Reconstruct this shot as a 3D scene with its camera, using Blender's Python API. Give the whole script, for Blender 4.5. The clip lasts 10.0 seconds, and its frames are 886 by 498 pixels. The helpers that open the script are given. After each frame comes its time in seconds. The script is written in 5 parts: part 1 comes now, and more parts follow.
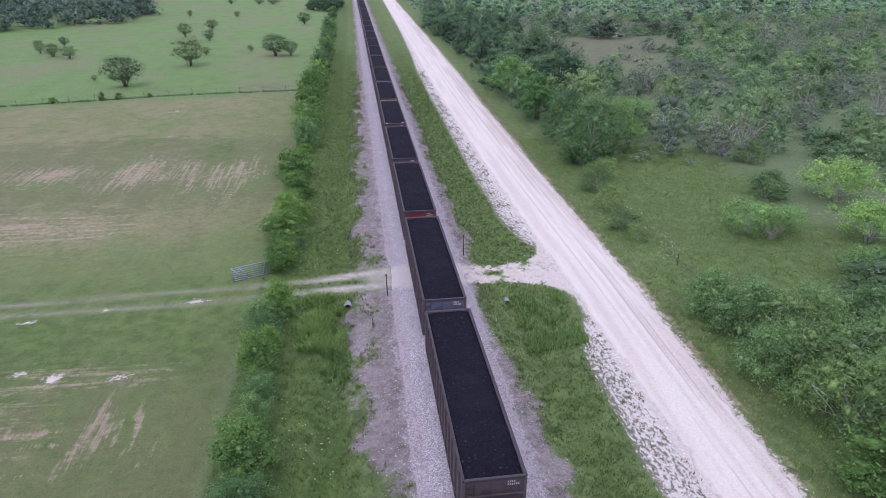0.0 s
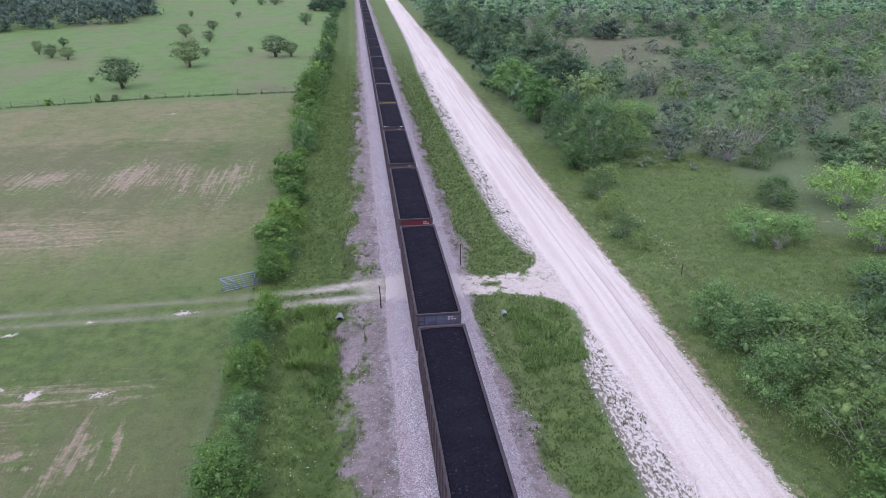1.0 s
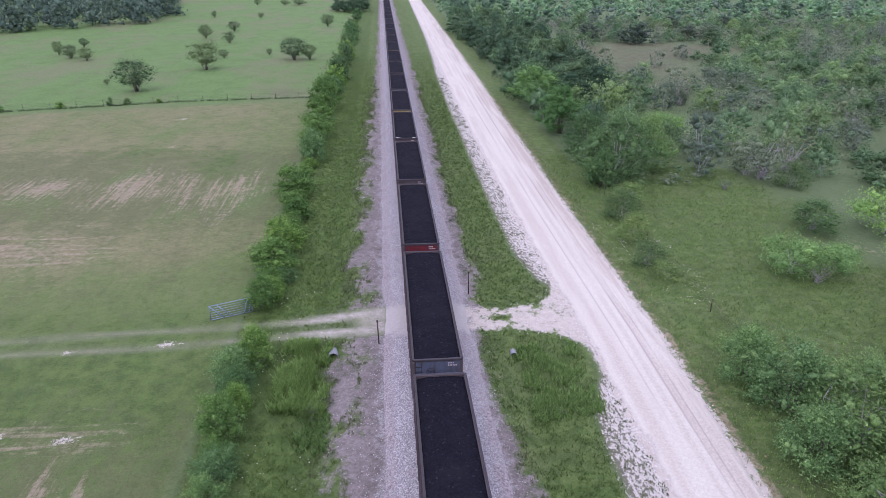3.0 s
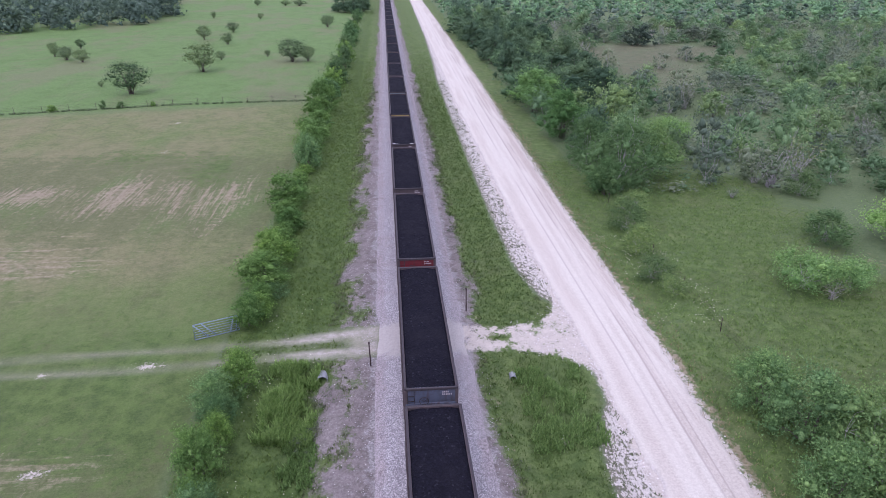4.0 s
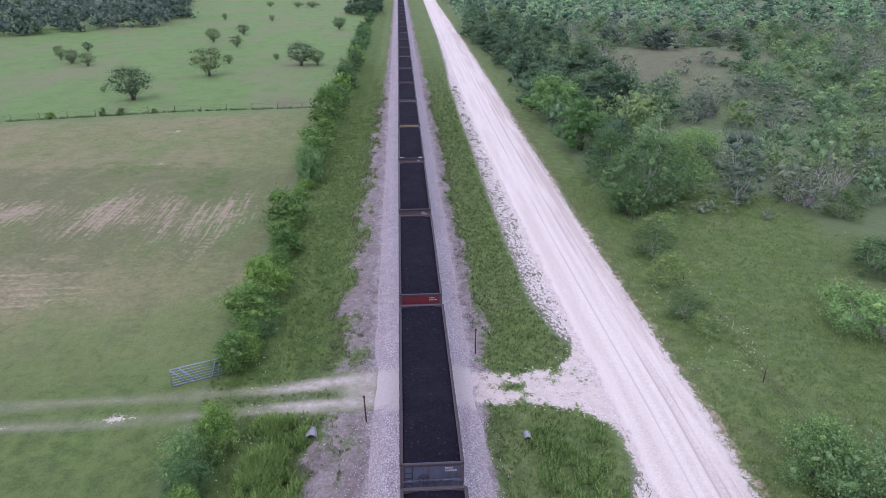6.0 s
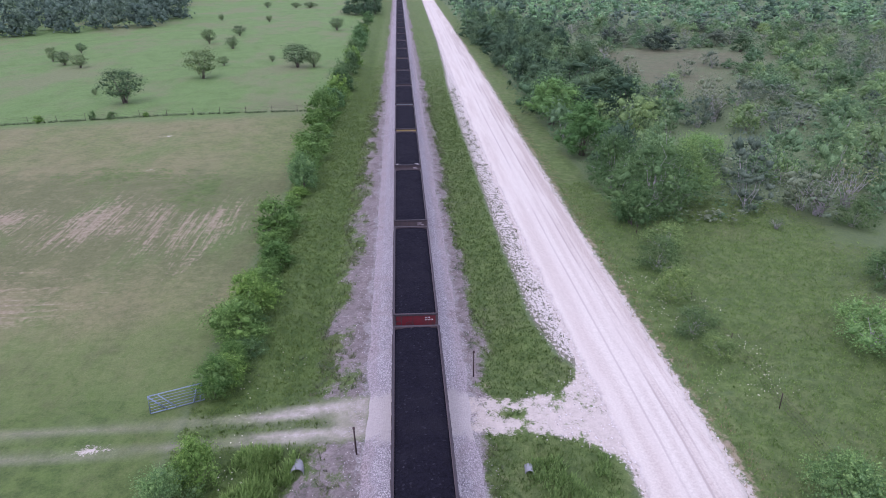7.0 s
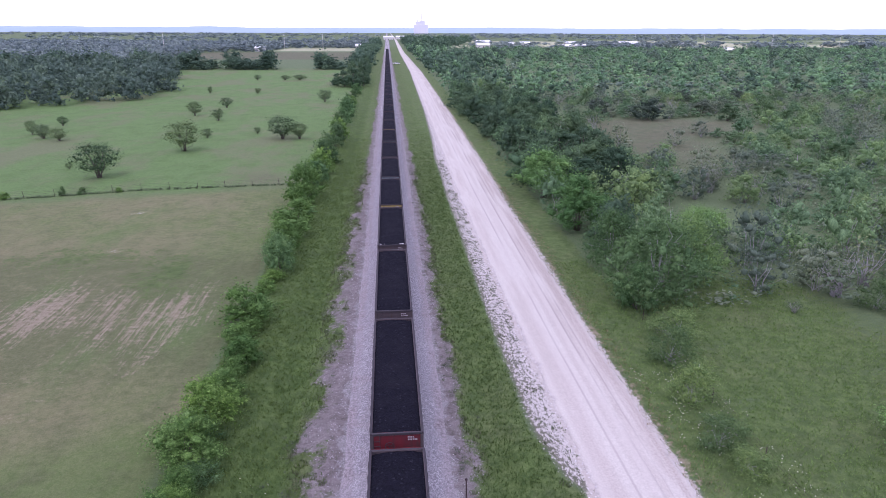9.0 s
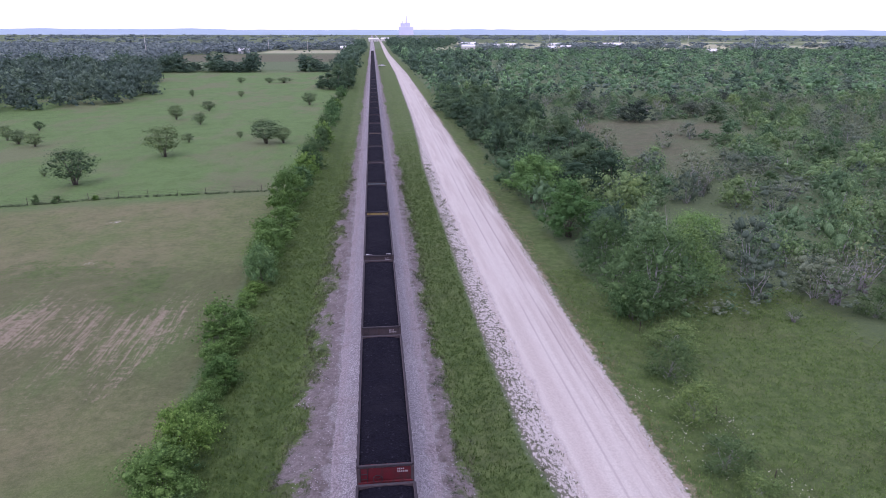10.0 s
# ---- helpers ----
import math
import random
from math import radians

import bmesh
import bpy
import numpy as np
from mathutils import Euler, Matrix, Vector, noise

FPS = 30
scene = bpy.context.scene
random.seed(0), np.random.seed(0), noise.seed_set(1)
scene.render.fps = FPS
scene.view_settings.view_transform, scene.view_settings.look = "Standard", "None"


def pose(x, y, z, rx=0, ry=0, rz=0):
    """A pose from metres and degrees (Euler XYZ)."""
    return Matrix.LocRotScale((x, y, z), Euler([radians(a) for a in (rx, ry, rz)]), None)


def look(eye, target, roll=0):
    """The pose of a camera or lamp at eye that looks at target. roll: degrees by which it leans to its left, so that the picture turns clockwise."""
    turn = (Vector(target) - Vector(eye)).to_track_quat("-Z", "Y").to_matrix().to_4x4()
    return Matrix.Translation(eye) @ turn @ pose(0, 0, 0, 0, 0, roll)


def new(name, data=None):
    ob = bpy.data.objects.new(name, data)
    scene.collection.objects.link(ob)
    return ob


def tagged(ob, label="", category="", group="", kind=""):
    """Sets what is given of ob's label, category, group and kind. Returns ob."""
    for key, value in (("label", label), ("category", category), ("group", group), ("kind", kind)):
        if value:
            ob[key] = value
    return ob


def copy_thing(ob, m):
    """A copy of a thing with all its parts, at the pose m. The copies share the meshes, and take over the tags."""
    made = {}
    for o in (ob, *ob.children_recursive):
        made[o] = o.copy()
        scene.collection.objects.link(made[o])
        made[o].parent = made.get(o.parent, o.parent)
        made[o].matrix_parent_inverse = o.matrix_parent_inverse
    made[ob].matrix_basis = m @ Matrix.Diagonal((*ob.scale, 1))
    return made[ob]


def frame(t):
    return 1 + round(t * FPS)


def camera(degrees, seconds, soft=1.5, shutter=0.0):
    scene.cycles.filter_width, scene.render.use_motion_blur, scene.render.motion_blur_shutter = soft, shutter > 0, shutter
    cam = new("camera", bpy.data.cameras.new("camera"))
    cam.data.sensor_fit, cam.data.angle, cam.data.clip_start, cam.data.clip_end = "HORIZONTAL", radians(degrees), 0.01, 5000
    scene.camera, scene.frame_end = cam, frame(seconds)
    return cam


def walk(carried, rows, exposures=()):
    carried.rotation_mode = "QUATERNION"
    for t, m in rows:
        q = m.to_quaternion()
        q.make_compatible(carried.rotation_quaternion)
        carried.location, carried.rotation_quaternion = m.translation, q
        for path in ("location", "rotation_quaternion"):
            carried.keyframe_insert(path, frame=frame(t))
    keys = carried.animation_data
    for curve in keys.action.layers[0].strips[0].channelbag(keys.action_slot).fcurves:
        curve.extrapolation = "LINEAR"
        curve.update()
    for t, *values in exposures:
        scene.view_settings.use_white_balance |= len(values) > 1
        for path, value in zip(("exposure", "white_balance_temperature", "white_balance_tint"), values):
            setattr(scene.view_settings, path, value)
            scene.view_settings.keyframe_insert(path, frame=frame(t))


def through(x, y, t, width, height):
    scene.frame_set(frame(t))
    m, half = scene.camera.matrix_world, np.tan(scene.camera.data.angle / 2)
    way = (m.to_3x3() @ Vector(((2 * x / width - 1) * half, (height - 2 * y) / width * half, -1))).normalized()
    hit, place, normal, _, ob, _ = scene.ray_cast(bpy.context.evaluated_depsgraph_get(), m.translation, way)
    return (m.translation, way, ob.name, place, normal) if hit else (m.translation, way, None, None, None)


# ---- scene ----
cam = camera(70.2, 10.0, soft=0.75)
PATH = [
    (0, (-5.849, -49.089, 27.814), (-5.599, -47.297, 26.962), 0.3),
    (0.5, (-5.347, -48.225, 27.852), (-5.095, -46.434, 26.999), 0.3),
    (1, (-4.912, -47.127, 27.836), (-4.672, -45.333, 26.984), 0.3),
    (1.5, (-4.336, -46.065, 27.928), (-4.131, -44.267, 27.077), 0.4),
    (2, (-3.768, -44.798, 27.981), (-3.572, -42.999, 27.129), 0.4),
    (2.5, (-3.353, -43.481, 28.075), (-3.177, -41.68, 27.224), 0.5),
    (4, (-2.202, -39.276, 28.223), (-2.037, -37.474, 27.372), 0.5),
    (4.5, (-1.979, -37.709, 28.166), (-1.858, -35.902, 27.316), 0.6),
    (5, (-1.632, -36.187, 28.265), (-1.514, -34.381, 27.414), 0.5),
    (5.5, (-1.422, -34.601, 28.248), (-1.3, -32.794, 27.398), 0.5),
    (7, (-0.774, -30.116, 28.189), (-0.649, -28.31, 27.34), 0.4),
    (7.5, (-0.556, -28.469, 28.136), (-0.428, -26.63, 27.361), 0.4),
    (8, (-0.433, -26.853, 28.155), (-0.304, -24.999, 27.417), 0.3),
    (8.5, (-0.193, -25.099, 27.873), (-0.05, -23.222, 27.199), 0.3),
    (9, (-0.003, -23.433, 27.866), (0.158, -21.551, 27.206), 0.2),
    (9.5, (0.086, -21.873, 27.894), (0.268, -19.993, 27.236), 0.1),
    (10, (0.051, -20.677, 27.898), (0.253, -18.798, 27.243), 0.1),
]
EXPOSURE = [(0.0, 0.12, 5740, 29.5), (6.8, 0.11, 5690, 32.5), (8.2, 0.13, 5580, 35.5), (10.0, -0.26, 5710, 38.5)]
walk(cam, [(t, look(eye, target, roll)) for t, eye, target, roll in PATH], EXPOSURE)

# ---- world and sun ----
SUN_EL, SUN_AZ = 58.0, 215.0
world = bpy.data.worlds.new("overcast")
scene.world = world
world.use_nodes = True
wn, wl = world.node_tree.nodes, world.node_tree.links
wn.clear()
sky = wn.new("ShaderNodeTexSky")
sky.sky_type, sky.sun_disc = "NISHITA", False
sky.sun_elevation, sky.sun_rotation = radians(SUN_EL), radians(SUN_AZ)
sky.air_density, sky.dust_density, sky.ozone_density = 1.0, 3.0, 1.0
bg_sky = wn.new("ShaderNodeBackground")
bg_sky.inputs["Strength"].default_value = 0.06
wl.new(sky.outputs[0], bg_sky.inputs["Color"])
bg_cloud = wn.new("ShaderNodeBackground")
bg_cloud.inputs["Strength"].default_value = 1.0
way = wn.new("ShaderNodeTexCoord")
axes = wn.new("ShaderNodeSeparateXYZ")
wl.new(way.outputs["Generated"], axes.inputs[0])
veil = wn.new("ShaderNodeValToRGB")
veil.color_ramp.interpolation = "EASE"
veil.color_ramp.elements[0].position, veil.color_ramp.elements[0].color = 0.0, (1.28, 1.3, 1.35, 1)
veil.color_ramp.elements[1].position, veil.color_ramp.elements[1].color = 0.45, (0.99, 1.01, 1.04, 1)
wl.new(axes.outputs["Z"], veil.inputs[0])
wl.new(veil.outputs[0], bg_cloud.inputs["Color"])
both = wn.new("ShaderNodeAddShader")
wl.new(bg_sky.outputs[0], both.inputs[0])
wl.new(bg_cloud.outputs[0], both.inputs[1])
wout = wn.new("ShaderNodeOutputWorld")
wl.new(both.outputs[0], wout.inputs["Surface"])
sun_data = bpy.data.lights.new("sun", "SUN")
sun_data.energy, sun_data.angle, sun_data.color = 0.6, radians(14), (1.0, 0.97, 0.92)
sun = new("sun", sun_data)
sun.matrix_world = pose(0, 0, 60, 90 - SUN_EL, 0, 180 - SUN_AZ)


# ---- material helpers ----
class Mat:
    """A node material under construction."""

    def __init__(self, name, rough=0.9, metal=0.0):
        self.m = bpy.data.materials.new(name)
        self.m.use_nodes = True
        self.t = self.m.node_tree
        self.n = self.t.nodes
        self.b = self.n["Principled BSDF"]
        self.b.inputs["Roughness"].default_value = rough
        self.b.inputs["Metallic"].default_value = metal
        self.b.inputs["Specular IOR Level"].default_value = 0.25
        self.co = None

    def link(self, a, b):
        self.t.links.new(a, b)

    def put(self, socket, value):
        if hasattr(value, "links"):
            self.link(value, socket)
        elif isinstance(value, tuple) and len(value) == 3 and socket.type == "RGBA":
            socket.default_value = (*value, 1)
        else:
            socket.default_value = value

    def coords(self, scale=(1, 1, 1)):
        if self.co is None:
            self.co = self.n.new("ShaderNodeTexCoord")
        mp = self.n.new("ShaderNodeMapping")
        mp.inputs["Scale"].default_value = scale
        self.link(self.co.outputs["Object"], mp.inputs["Vector"])
        return mp.outputs[0]

    def noise(self, scale, detail=4, stretch=(1, 1, 1), rough=0.6):
        nd = self.n.new("ShaderNodeTexNoise")
        nd.inputs["Scale"].default_value = scale
        nd.inputs["Detail"].default_value = detail
        nd.inputs["Roughness"].default_value = rough
        self.link(self.coords(stretch), nd.inputs["Vector"])
        return nd.outputs["Fac"]

    def voronoi(self, scale, out="Distance", stretch=(1, 1, 1)):
        nd = self.n.new("ShaderNodeTexVoronoi")
        nd.inputs["Scale"].default_value = scale
        self.link(self.coords(stretch), nd.inputs["Vector"])
        return nd.outputs[out]

    def attr(self, name):
        nd = self.n.new("ShaderNodeAttribute")
        nd.attribute_name = name
        return nd.outputs["Fac"]

    def math(self, op, a, b=0.0, c=0.0):
        nd = self.n.new("ShaderNodeMath")
        nd.operation = op
        for s, v in zip(nd.inputs, (a, b, c)):
            self.put(s, v)
        return nd.outputs[0]

    def step(self, v, lo, hi):
        nd = self.n.new("ShaderNodeMapRange")
        nd.interpolation_type = "SMOOTHSTEP"
        self.put(nd.inputs["Value"], v)
        nd.inputs["From Min"].default_value, nd.inputs["From Max"].default_value = lo, hi
        return nd.outputs["Result"]

    def mix(self, fac, a, b):
        nd = self.n.new("ShaderNodeMix")
        nd.data_type = "RGBA"
        self.put(nd.inputs["Factor"], fac)
        self.put(nd.inputs[6], a)
        self.put(nd.inputs[7], b)
        return nd.outputs[2]

    def ramp(self, fac, *stops):
        nd = self.n.new("ShaderNodeValToRGB")
        el = nd.color_ramp.elements
        while len(el) < len(stops):
            el.new(0.5)
        for e, (p, c) in zip(el, stops):
            e.position, e.color = p, (*c, 1)
        self.put(nd.inputs[0], fac)
        return nd.outputs[0]

    def info(self, out="Random"):
        return self.n.new("ShaderNodeObjectInfo").outputs[out]

    def island(self):
        return self.n.new("ShaderNodeNewGeometry").outputs["Random Per Island"]

    def bump(self, height, strength=0.5, dist=0.05):
        nd = self.n.new("ShaderNodeBump")
        nd.inputs["Strength"].default_value = strength
        nd.inputs["Distance"].default_value = dist
        self.put(nd.inputs["Height"], height)
        self.link(nd.outputs[0], self.b.inputs["Normal"])

    def base(self, colour):
        self.put(self.b.inputs["Base Color"], colour)
        return self.m


def plain(name, colour, rough=0.8, metal=0.0, vary=0.25, scale=3.0):
    """A worn single-colour surface with two scales of variation."""
    k = Mat(name, rough, metal)
    dark = tuple(c * (1 - vary) for c in colour)
    light = tuple(min(1, c * (1 + vary)) for c in colour)
    a = k.mix(k.noise(scale, 5), dark, light)
    return k.base(k.mix(k.math("MULTIPLY", k.step(k.noise(scale * 9, 3), 0.55, 0.8), 0.35), a, tuple(c * 0.55 for c in colour)))


def leaf_mat(name, dark, mid, light, through=0.25, many=False, grain=7.0):
    """Foliage: each leaf its own shade, each clump and plant its own tint, some light passing through."""
    k = Mat(name, 0.8)
    k.b.inputs["Specular IOR Level"].default_value = 0.12
    dark, light = (tuple(0.75 * a + 0.25 * b for a, b in zip(c, mid)) for c in (dark, light))
    col = k.ramp(k.island(), (0.0, dark), (0.5, mid), (1.0, light))

    def tinted(a, b):
        nd = k.n.new("ShaderNodeMix")
        nd.data_type, nd.blend_type = "RGBA", "MULTIPLY"
        nd.inputs["Factor"].default_value = 1.0
        k.link(a, nd.inputs[6])
        k.link(b, nd.inputs[7])
        return nd.outputs[2]

    mottle = k.step(k.noise(0.8 if many else grain, 5, rough=0.75), 0.34, 0.66)
    col = tinted(col, k.ramp(mottle, (0.0, (0.62, 0.66, 0.66)), (1.0, (1.3, 1.27, 1.2))))
    if many:
        col = tinted(col, k.ramp(k.attr("tone"), (0.0, (0.66, 0.7, 0.7)), (0.5, (1, 1, 1)), (1.0, (1.34, 1.3, 1.12))))
    else:
        col = tinted(col, k.ramp(k.attr("spray"), (0.0, (0.86, 0.9, 0.9)), (0.5, (1, 1, 1)), (1.0, (1.14, 1.12, 1.0))))
        col = tinted(col, k.ramp(k.info(), (0.0, (0.64, 0.72, 0.7)), (0.5, (1, 1, 1)), (1.0, (1.32, 1.27, 1.05))))
    k.base(col)
    tr = k.n.new("ShaderNodeBsdfTranslucent")
    k.link(col, tr.inputs["Color"])
    mx = k.n.new("ShaderNodeMixShader")
    mx.inputs[0].default_value = through
    k.link(k.b.outputs[0], mx.inputs[1])
    k.link(tr.outputs[0], mx.inputs[2])
    k.link(mx.outputs[0], k.n["Material Output"].inputs["Surface"])
    return k.m


# ---- materials ----
def ground_material():
    k = Mat("meadow_ground", 0.95)
    fine, mid, big = k.step(k.noise(6.0, 6, rough=0.8), 0.28, 0.72), k.step(k.noise(0.4, 6, rough=0.65), 0.32, 0.66), k.noise(0.06, 4)
    tuft = k.step(k.noise(1.6, 6, rough=0.75), 0.3, 0.7)
    swath = k.step(k.noise(1.0, 6, (2.2, 0.13, 1), 0.72), 0.36, 0.64)
    rows = k.step(k.noise(1.0, 5, (0.12, 1.7, 1), 0.7), 0.3, 0.7)
    grain = k.mix(0.5, tuft, fine)

    def zone(name, lo, hi, amp, jit=tuft):
        return k.step(k.math("ADD", k.attr(name), k.math("MULTIPLY_ADD", jit, amp, -0.5 * amp)), lo, hi)

    clod = k.step(k.noise(1.1, 9, rough=0.82), 0.38, 0.62)
    scrub = k.mix(grain, (0.0726, 0.115, 0.0495), (0.162, 0.208, 0.099))
    patch = k.step(k.noise(0.85, 8, rough=0.74), 0.38, 0.62)
    sward = k.mix(0.45, patch, fine)
    field = k.mix(k.mix(0.5, grain, sward), (0.058, 0.102, 0.024), (0.186, 0.238, 0.083))
    field = k.mix(k.math("MULTIPLY", k.mix(0.22, mid, swath), 0.6), field, k.mix(grain, (0.138, 0.148, 0.064), (0.252, 0.248, 0.13)))
    field = k.mix(k.math("MULTIPLY", k.step(big, 0.42, 0.62), 0.4), field, k.mix(grain, (0.0792, 0.132, 0.033), (0.145, 0.205, 0.066)))
    beige = k.mix(grain, (0.165, 0.148, 0.078), (0.28, 0.25, 0.146))
    warm = k.math("ADD", k.attr("warm"), k.math("MULTIPLY_ADD", k.noise(0.13, 5, (1, 0.6, 1), 0.65), 1.6, -0.8))
    field = k.mix(k.math("MULTIPLY", k.step(warm, 0.15, 0.95), 0.75), field, beige)
    past = k.mix(grain, (0.076, 0.15, 0.039), (0.172, 0.262, 0.09))
    past = k.mix(k.math("MULTIPLY", k.step(k.noise(0.22, 6, (1, 0.7, 1), 0.7), 0.42, 0.66), 0.7), past, k.mix(grain, (0.058, 0.115, 0.03), (0.132, 0.205, 0.064)))
    past = k.mix(k.math("MULTIPLY", k.step(k.noise(0.05, 6, (1, 0.5, 1), 0.65), 0.46, 0.62), 0.75), past, k.mix(grain, (0.115, 0.134, 0.064), (0.206, 0.212, 0.115)))
    lush = k.mix(sward, (0.05, 0.092, 0.023), (0.154, 0.215, 0.07))
    lush = k.mix(k.math("MULTIPLY", k.step(k.noise(0.2, 7, rough=0.7), 0.46, 0.62), 0.7), lush, k.mix(sward, (0.075, 0.104, 0.038), (0.172, 0.2, 0.084)))
    olive = k.mix(grain, (0.072, 0.092, 0.036), (0.155, 0.168, 0.078))
    field = k.mix(k.math("MULTIPLY", k.step(k.math("ADD", k.attr("worn_grass"), k.math("MULTIPLY_ADD", k.noise(0.35, 7, rough=0.72), 2.0, -1.0)), 0.2, 0.8), 0.8), field, olive)
    field = k.mix(k.math("MULTIPLY", k.step(k.noise(0.11, 6, (1, 0.45, 1), 0.68), 0.5, 0.66), 0.5), field, k.mix(grain, (0.075, 0.135, 0.034), (0.15, 0.215, 0.072)))
    col = k.mix(k.attr("field"), scrub, field)
    col = k.mix(k.attr("past"), col, past)
    col = k.mix(zone("lush", 0.3, 0.7, 0.5), col, lush)
    leafy = k.mix(sward, (0.036, 0.076, 0.014), (0.118, 0.185, 0.048))
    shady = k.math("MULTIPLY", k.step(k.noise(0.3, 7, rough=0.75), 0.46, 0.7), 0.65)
    col = k.mix(k.math("MULTIPLY", zone("fresh", 0.3, 0.8, 1.0, k.mix(0.5, mid, tuft)), 0.75), col, leafy)
    col = k.mix(k.math("MULTIPLY", shady, k.math("MAXIMUM", k.attr("lush"), k.attr("fresh"))), col, k.mix(grain, (0.05, 0.084, 0.027), (0.105, 0.145, 0.058)))
    straw = k.mix(grain, (0.215, 0.172, 0.118), (0.41, 0.34, 0.25))
    stripes = k.mix(k.math("MULTIPLY", k.attr("field"), 0.75), tuft, swath)
    col = k.mix(k.math("MULTIPLY", zone("dry", 0.52, 0.95, 0.9, k.mix(0.35, stripes, clod)), 0.8), col, straw)
    col = k.mix(k.math("MULTIPLY", zone("mown", 0.5, 0.95, 0.85, k.mix(0.4, rows, tuft)), 0.7), col, straw)
    soil = k.mix(k.mix(0.5, grain, mid), (0.07, 0.075, 0.04), (0.17, 0.16, 0.098))
    col = k.mix(k.math("MULTIPLY", zone("brown", 0.3, 0.8, 0.8), 0.85), col, soil)
    col = k.mix(k.math("MULTIPLY", k.attr("rut"), k.math("MULTIPLY_ADD", tuft, 0.3, 0.68)), col, k.mix(k.attr("worn"), k.mix(grain, (0.222, 0.2, 0.159), (0.37, 0.333, 0.281)), k.mix(grain, (0.34, 0.3, 0.274), (0.503, 0.451, 0.425))))
    grit = k.mix(k.mix(0.5, fine, tuft), (0.098, 0.08, 0.079), (0.28, 0.232, 0.236))
    grit = k.mix(k.math("MULTIPLY", mid, 0.4), grit, k.mix(fine, (0.221, 0.189, 0.191), (0.51, 0.459, 0.468)))
    grit = k.mix(k.math("MULTIPLY", k.step(k.voronoi(9.0, "Distance"), 0.2, 0.1), 0.6), grit, (0.561, 0.527, 0.544))
    rock = k.ramp(k.voronoi(13.0, "Color"), (0.0, (0.16, 0.145, 0.15)), (0.45, (0.31, 0.285, 0.295)), (1.0, (0.52, 0.488, 0.5)))
    grit = k.mix(k.math("MULTIPLY", zone("spill", 0.3, 0.8, 1.1, k.step(k.noise(0.9, 6, rough=0.7), 0.3, 0.7)), 0.9), grit, rock)
    col = k.mix(k.math("MULTIPLY", zone("grit", 0.25, 0.75, 0.9, k.mix(0.5, clod, grain)), 0.92), col, grit)
    col = k.mix(k.attr("pale"), col, k.mix(mid, (0.357, 0.365, 0.221), (0.493, 0.484, 0.323)))
    chalk = k.mix(grain, (0.39, 0.345, 0.305), (0.57, 0.515, 0.465))
    shingle = k.step(k.noise(1.0, 6, (4.2, 2.2, 1), 0.75), 0.34, 0.66)
    col = k.mix(k.math("MULTIPLY", k.step(k.attr("fringe"), 0.06, 0.32), 0.75), col, k.mix(grain, (0.1, 0.095, 0.07), (0.27, 0.24, 0.2)))
    col = k.mix(k.math("MULTIPLY", zone("fringe", 0.38, 0.56, 0.95, shingle), k.step(k.attr("fringe"), 0.02, 0.12)), col, k.mix(fine, (0.46, 0.42, 0.385), (0.68, 0.63, 0.59)))
    col = k.mix(k.math("MULTIPLY", zone("cal", 0.36, 0.7, 0.9, k.mix(0.4, clod, k.step(k.noise(5.0, 6, rough=0.8), 0.35, 0.65))), k.step(k.attr("cal"), 0.02, 0.1)), col, chalk)
    k.base(col)
    smooth = k.math("SUBTRACT", 1.0, k.math("MULTIPLY", k.step(k.math("ADD", k.attr("cal"), k.attr("rut")), 0.1, 0.7), 0.8))
    k.bump(k.math("MULTIPLY", k.math("ADD", fine, tuft), smooth), 0.6, 0.07)
    return k.m


def road_material():
    k = Mat("caliche_road", 0.95)
    fine, mid = k.step(k.noise(7.0, 5, rough=0.75), 0.3, 0.7), k.noise(0.5, 4)
    along = k.noise(1.0, 5, (0.9, 0.07, 1), 0.65)
    u = k.math("ADD", k.attr("across"), k.math("MULTIPLY_ADD", k.noise(1.0, 1, (0.004, 0.008, 0)), 0.1, -0.05))

    def track(at, wide, depth):
        near = k.step(k.math("ABSOLUTE", k.math("SUBTRACT", u, at)), wide, wide * 0.25)
        return k.math("MULTIPLY", k.math("MULTIPLY", near, k.step(k.noise(1.0, 4, (0.8, 0.05, 1)), 0.36, 0.58)), depth)

    col = k.mix(fine, (0.52, 0.478, 0.425), (0.64, 0.595, 0.535))
    col = k.mix(k.math("MULTIPLY", k.step(along, 0.42, 0.64), 0.5), col, (0.53, 0.468, 0.422))
    for at, wide, depth in ((0.86, 0.13, 0.95), (0.7, 0.1, 0.6), (0.2, 0.14, 0.5), (0.52, 0.06, 0.4)):
        col = k.mix(track(at, wide, depth), col, k.mix(fine, (0.36, 0.302, 0.262), (0.53, 0.462, 0.412)))
    for at, wide, depth in ((0.4, 0.022, 0.5), (0.64, 0.022, 0.65), (0.74, 0.018, 0.6)):
        col = k.mix(track(at, wide, depth), col, (0.35, 0.3, 0.275))
    rim = k.step(k.math("ADD", k.attr("edge"), k.math("MULTIPLY_ADD", mid, 0.6, -0.3)), 0.4, 1.0)
    col = k.mix(k.math("MULTIPLY", rim, 0.8), col, k.mix(k.step(k.noise(2.6, 5, rough=0.7), 0.35, 0.65), (0.3, 0.26, 0.24), (0.62, 0.58, 0.57)))
    k.base(col)
    k.bump(k.math("ADD", fine, along), 0.4, 0.05)
    return k.m


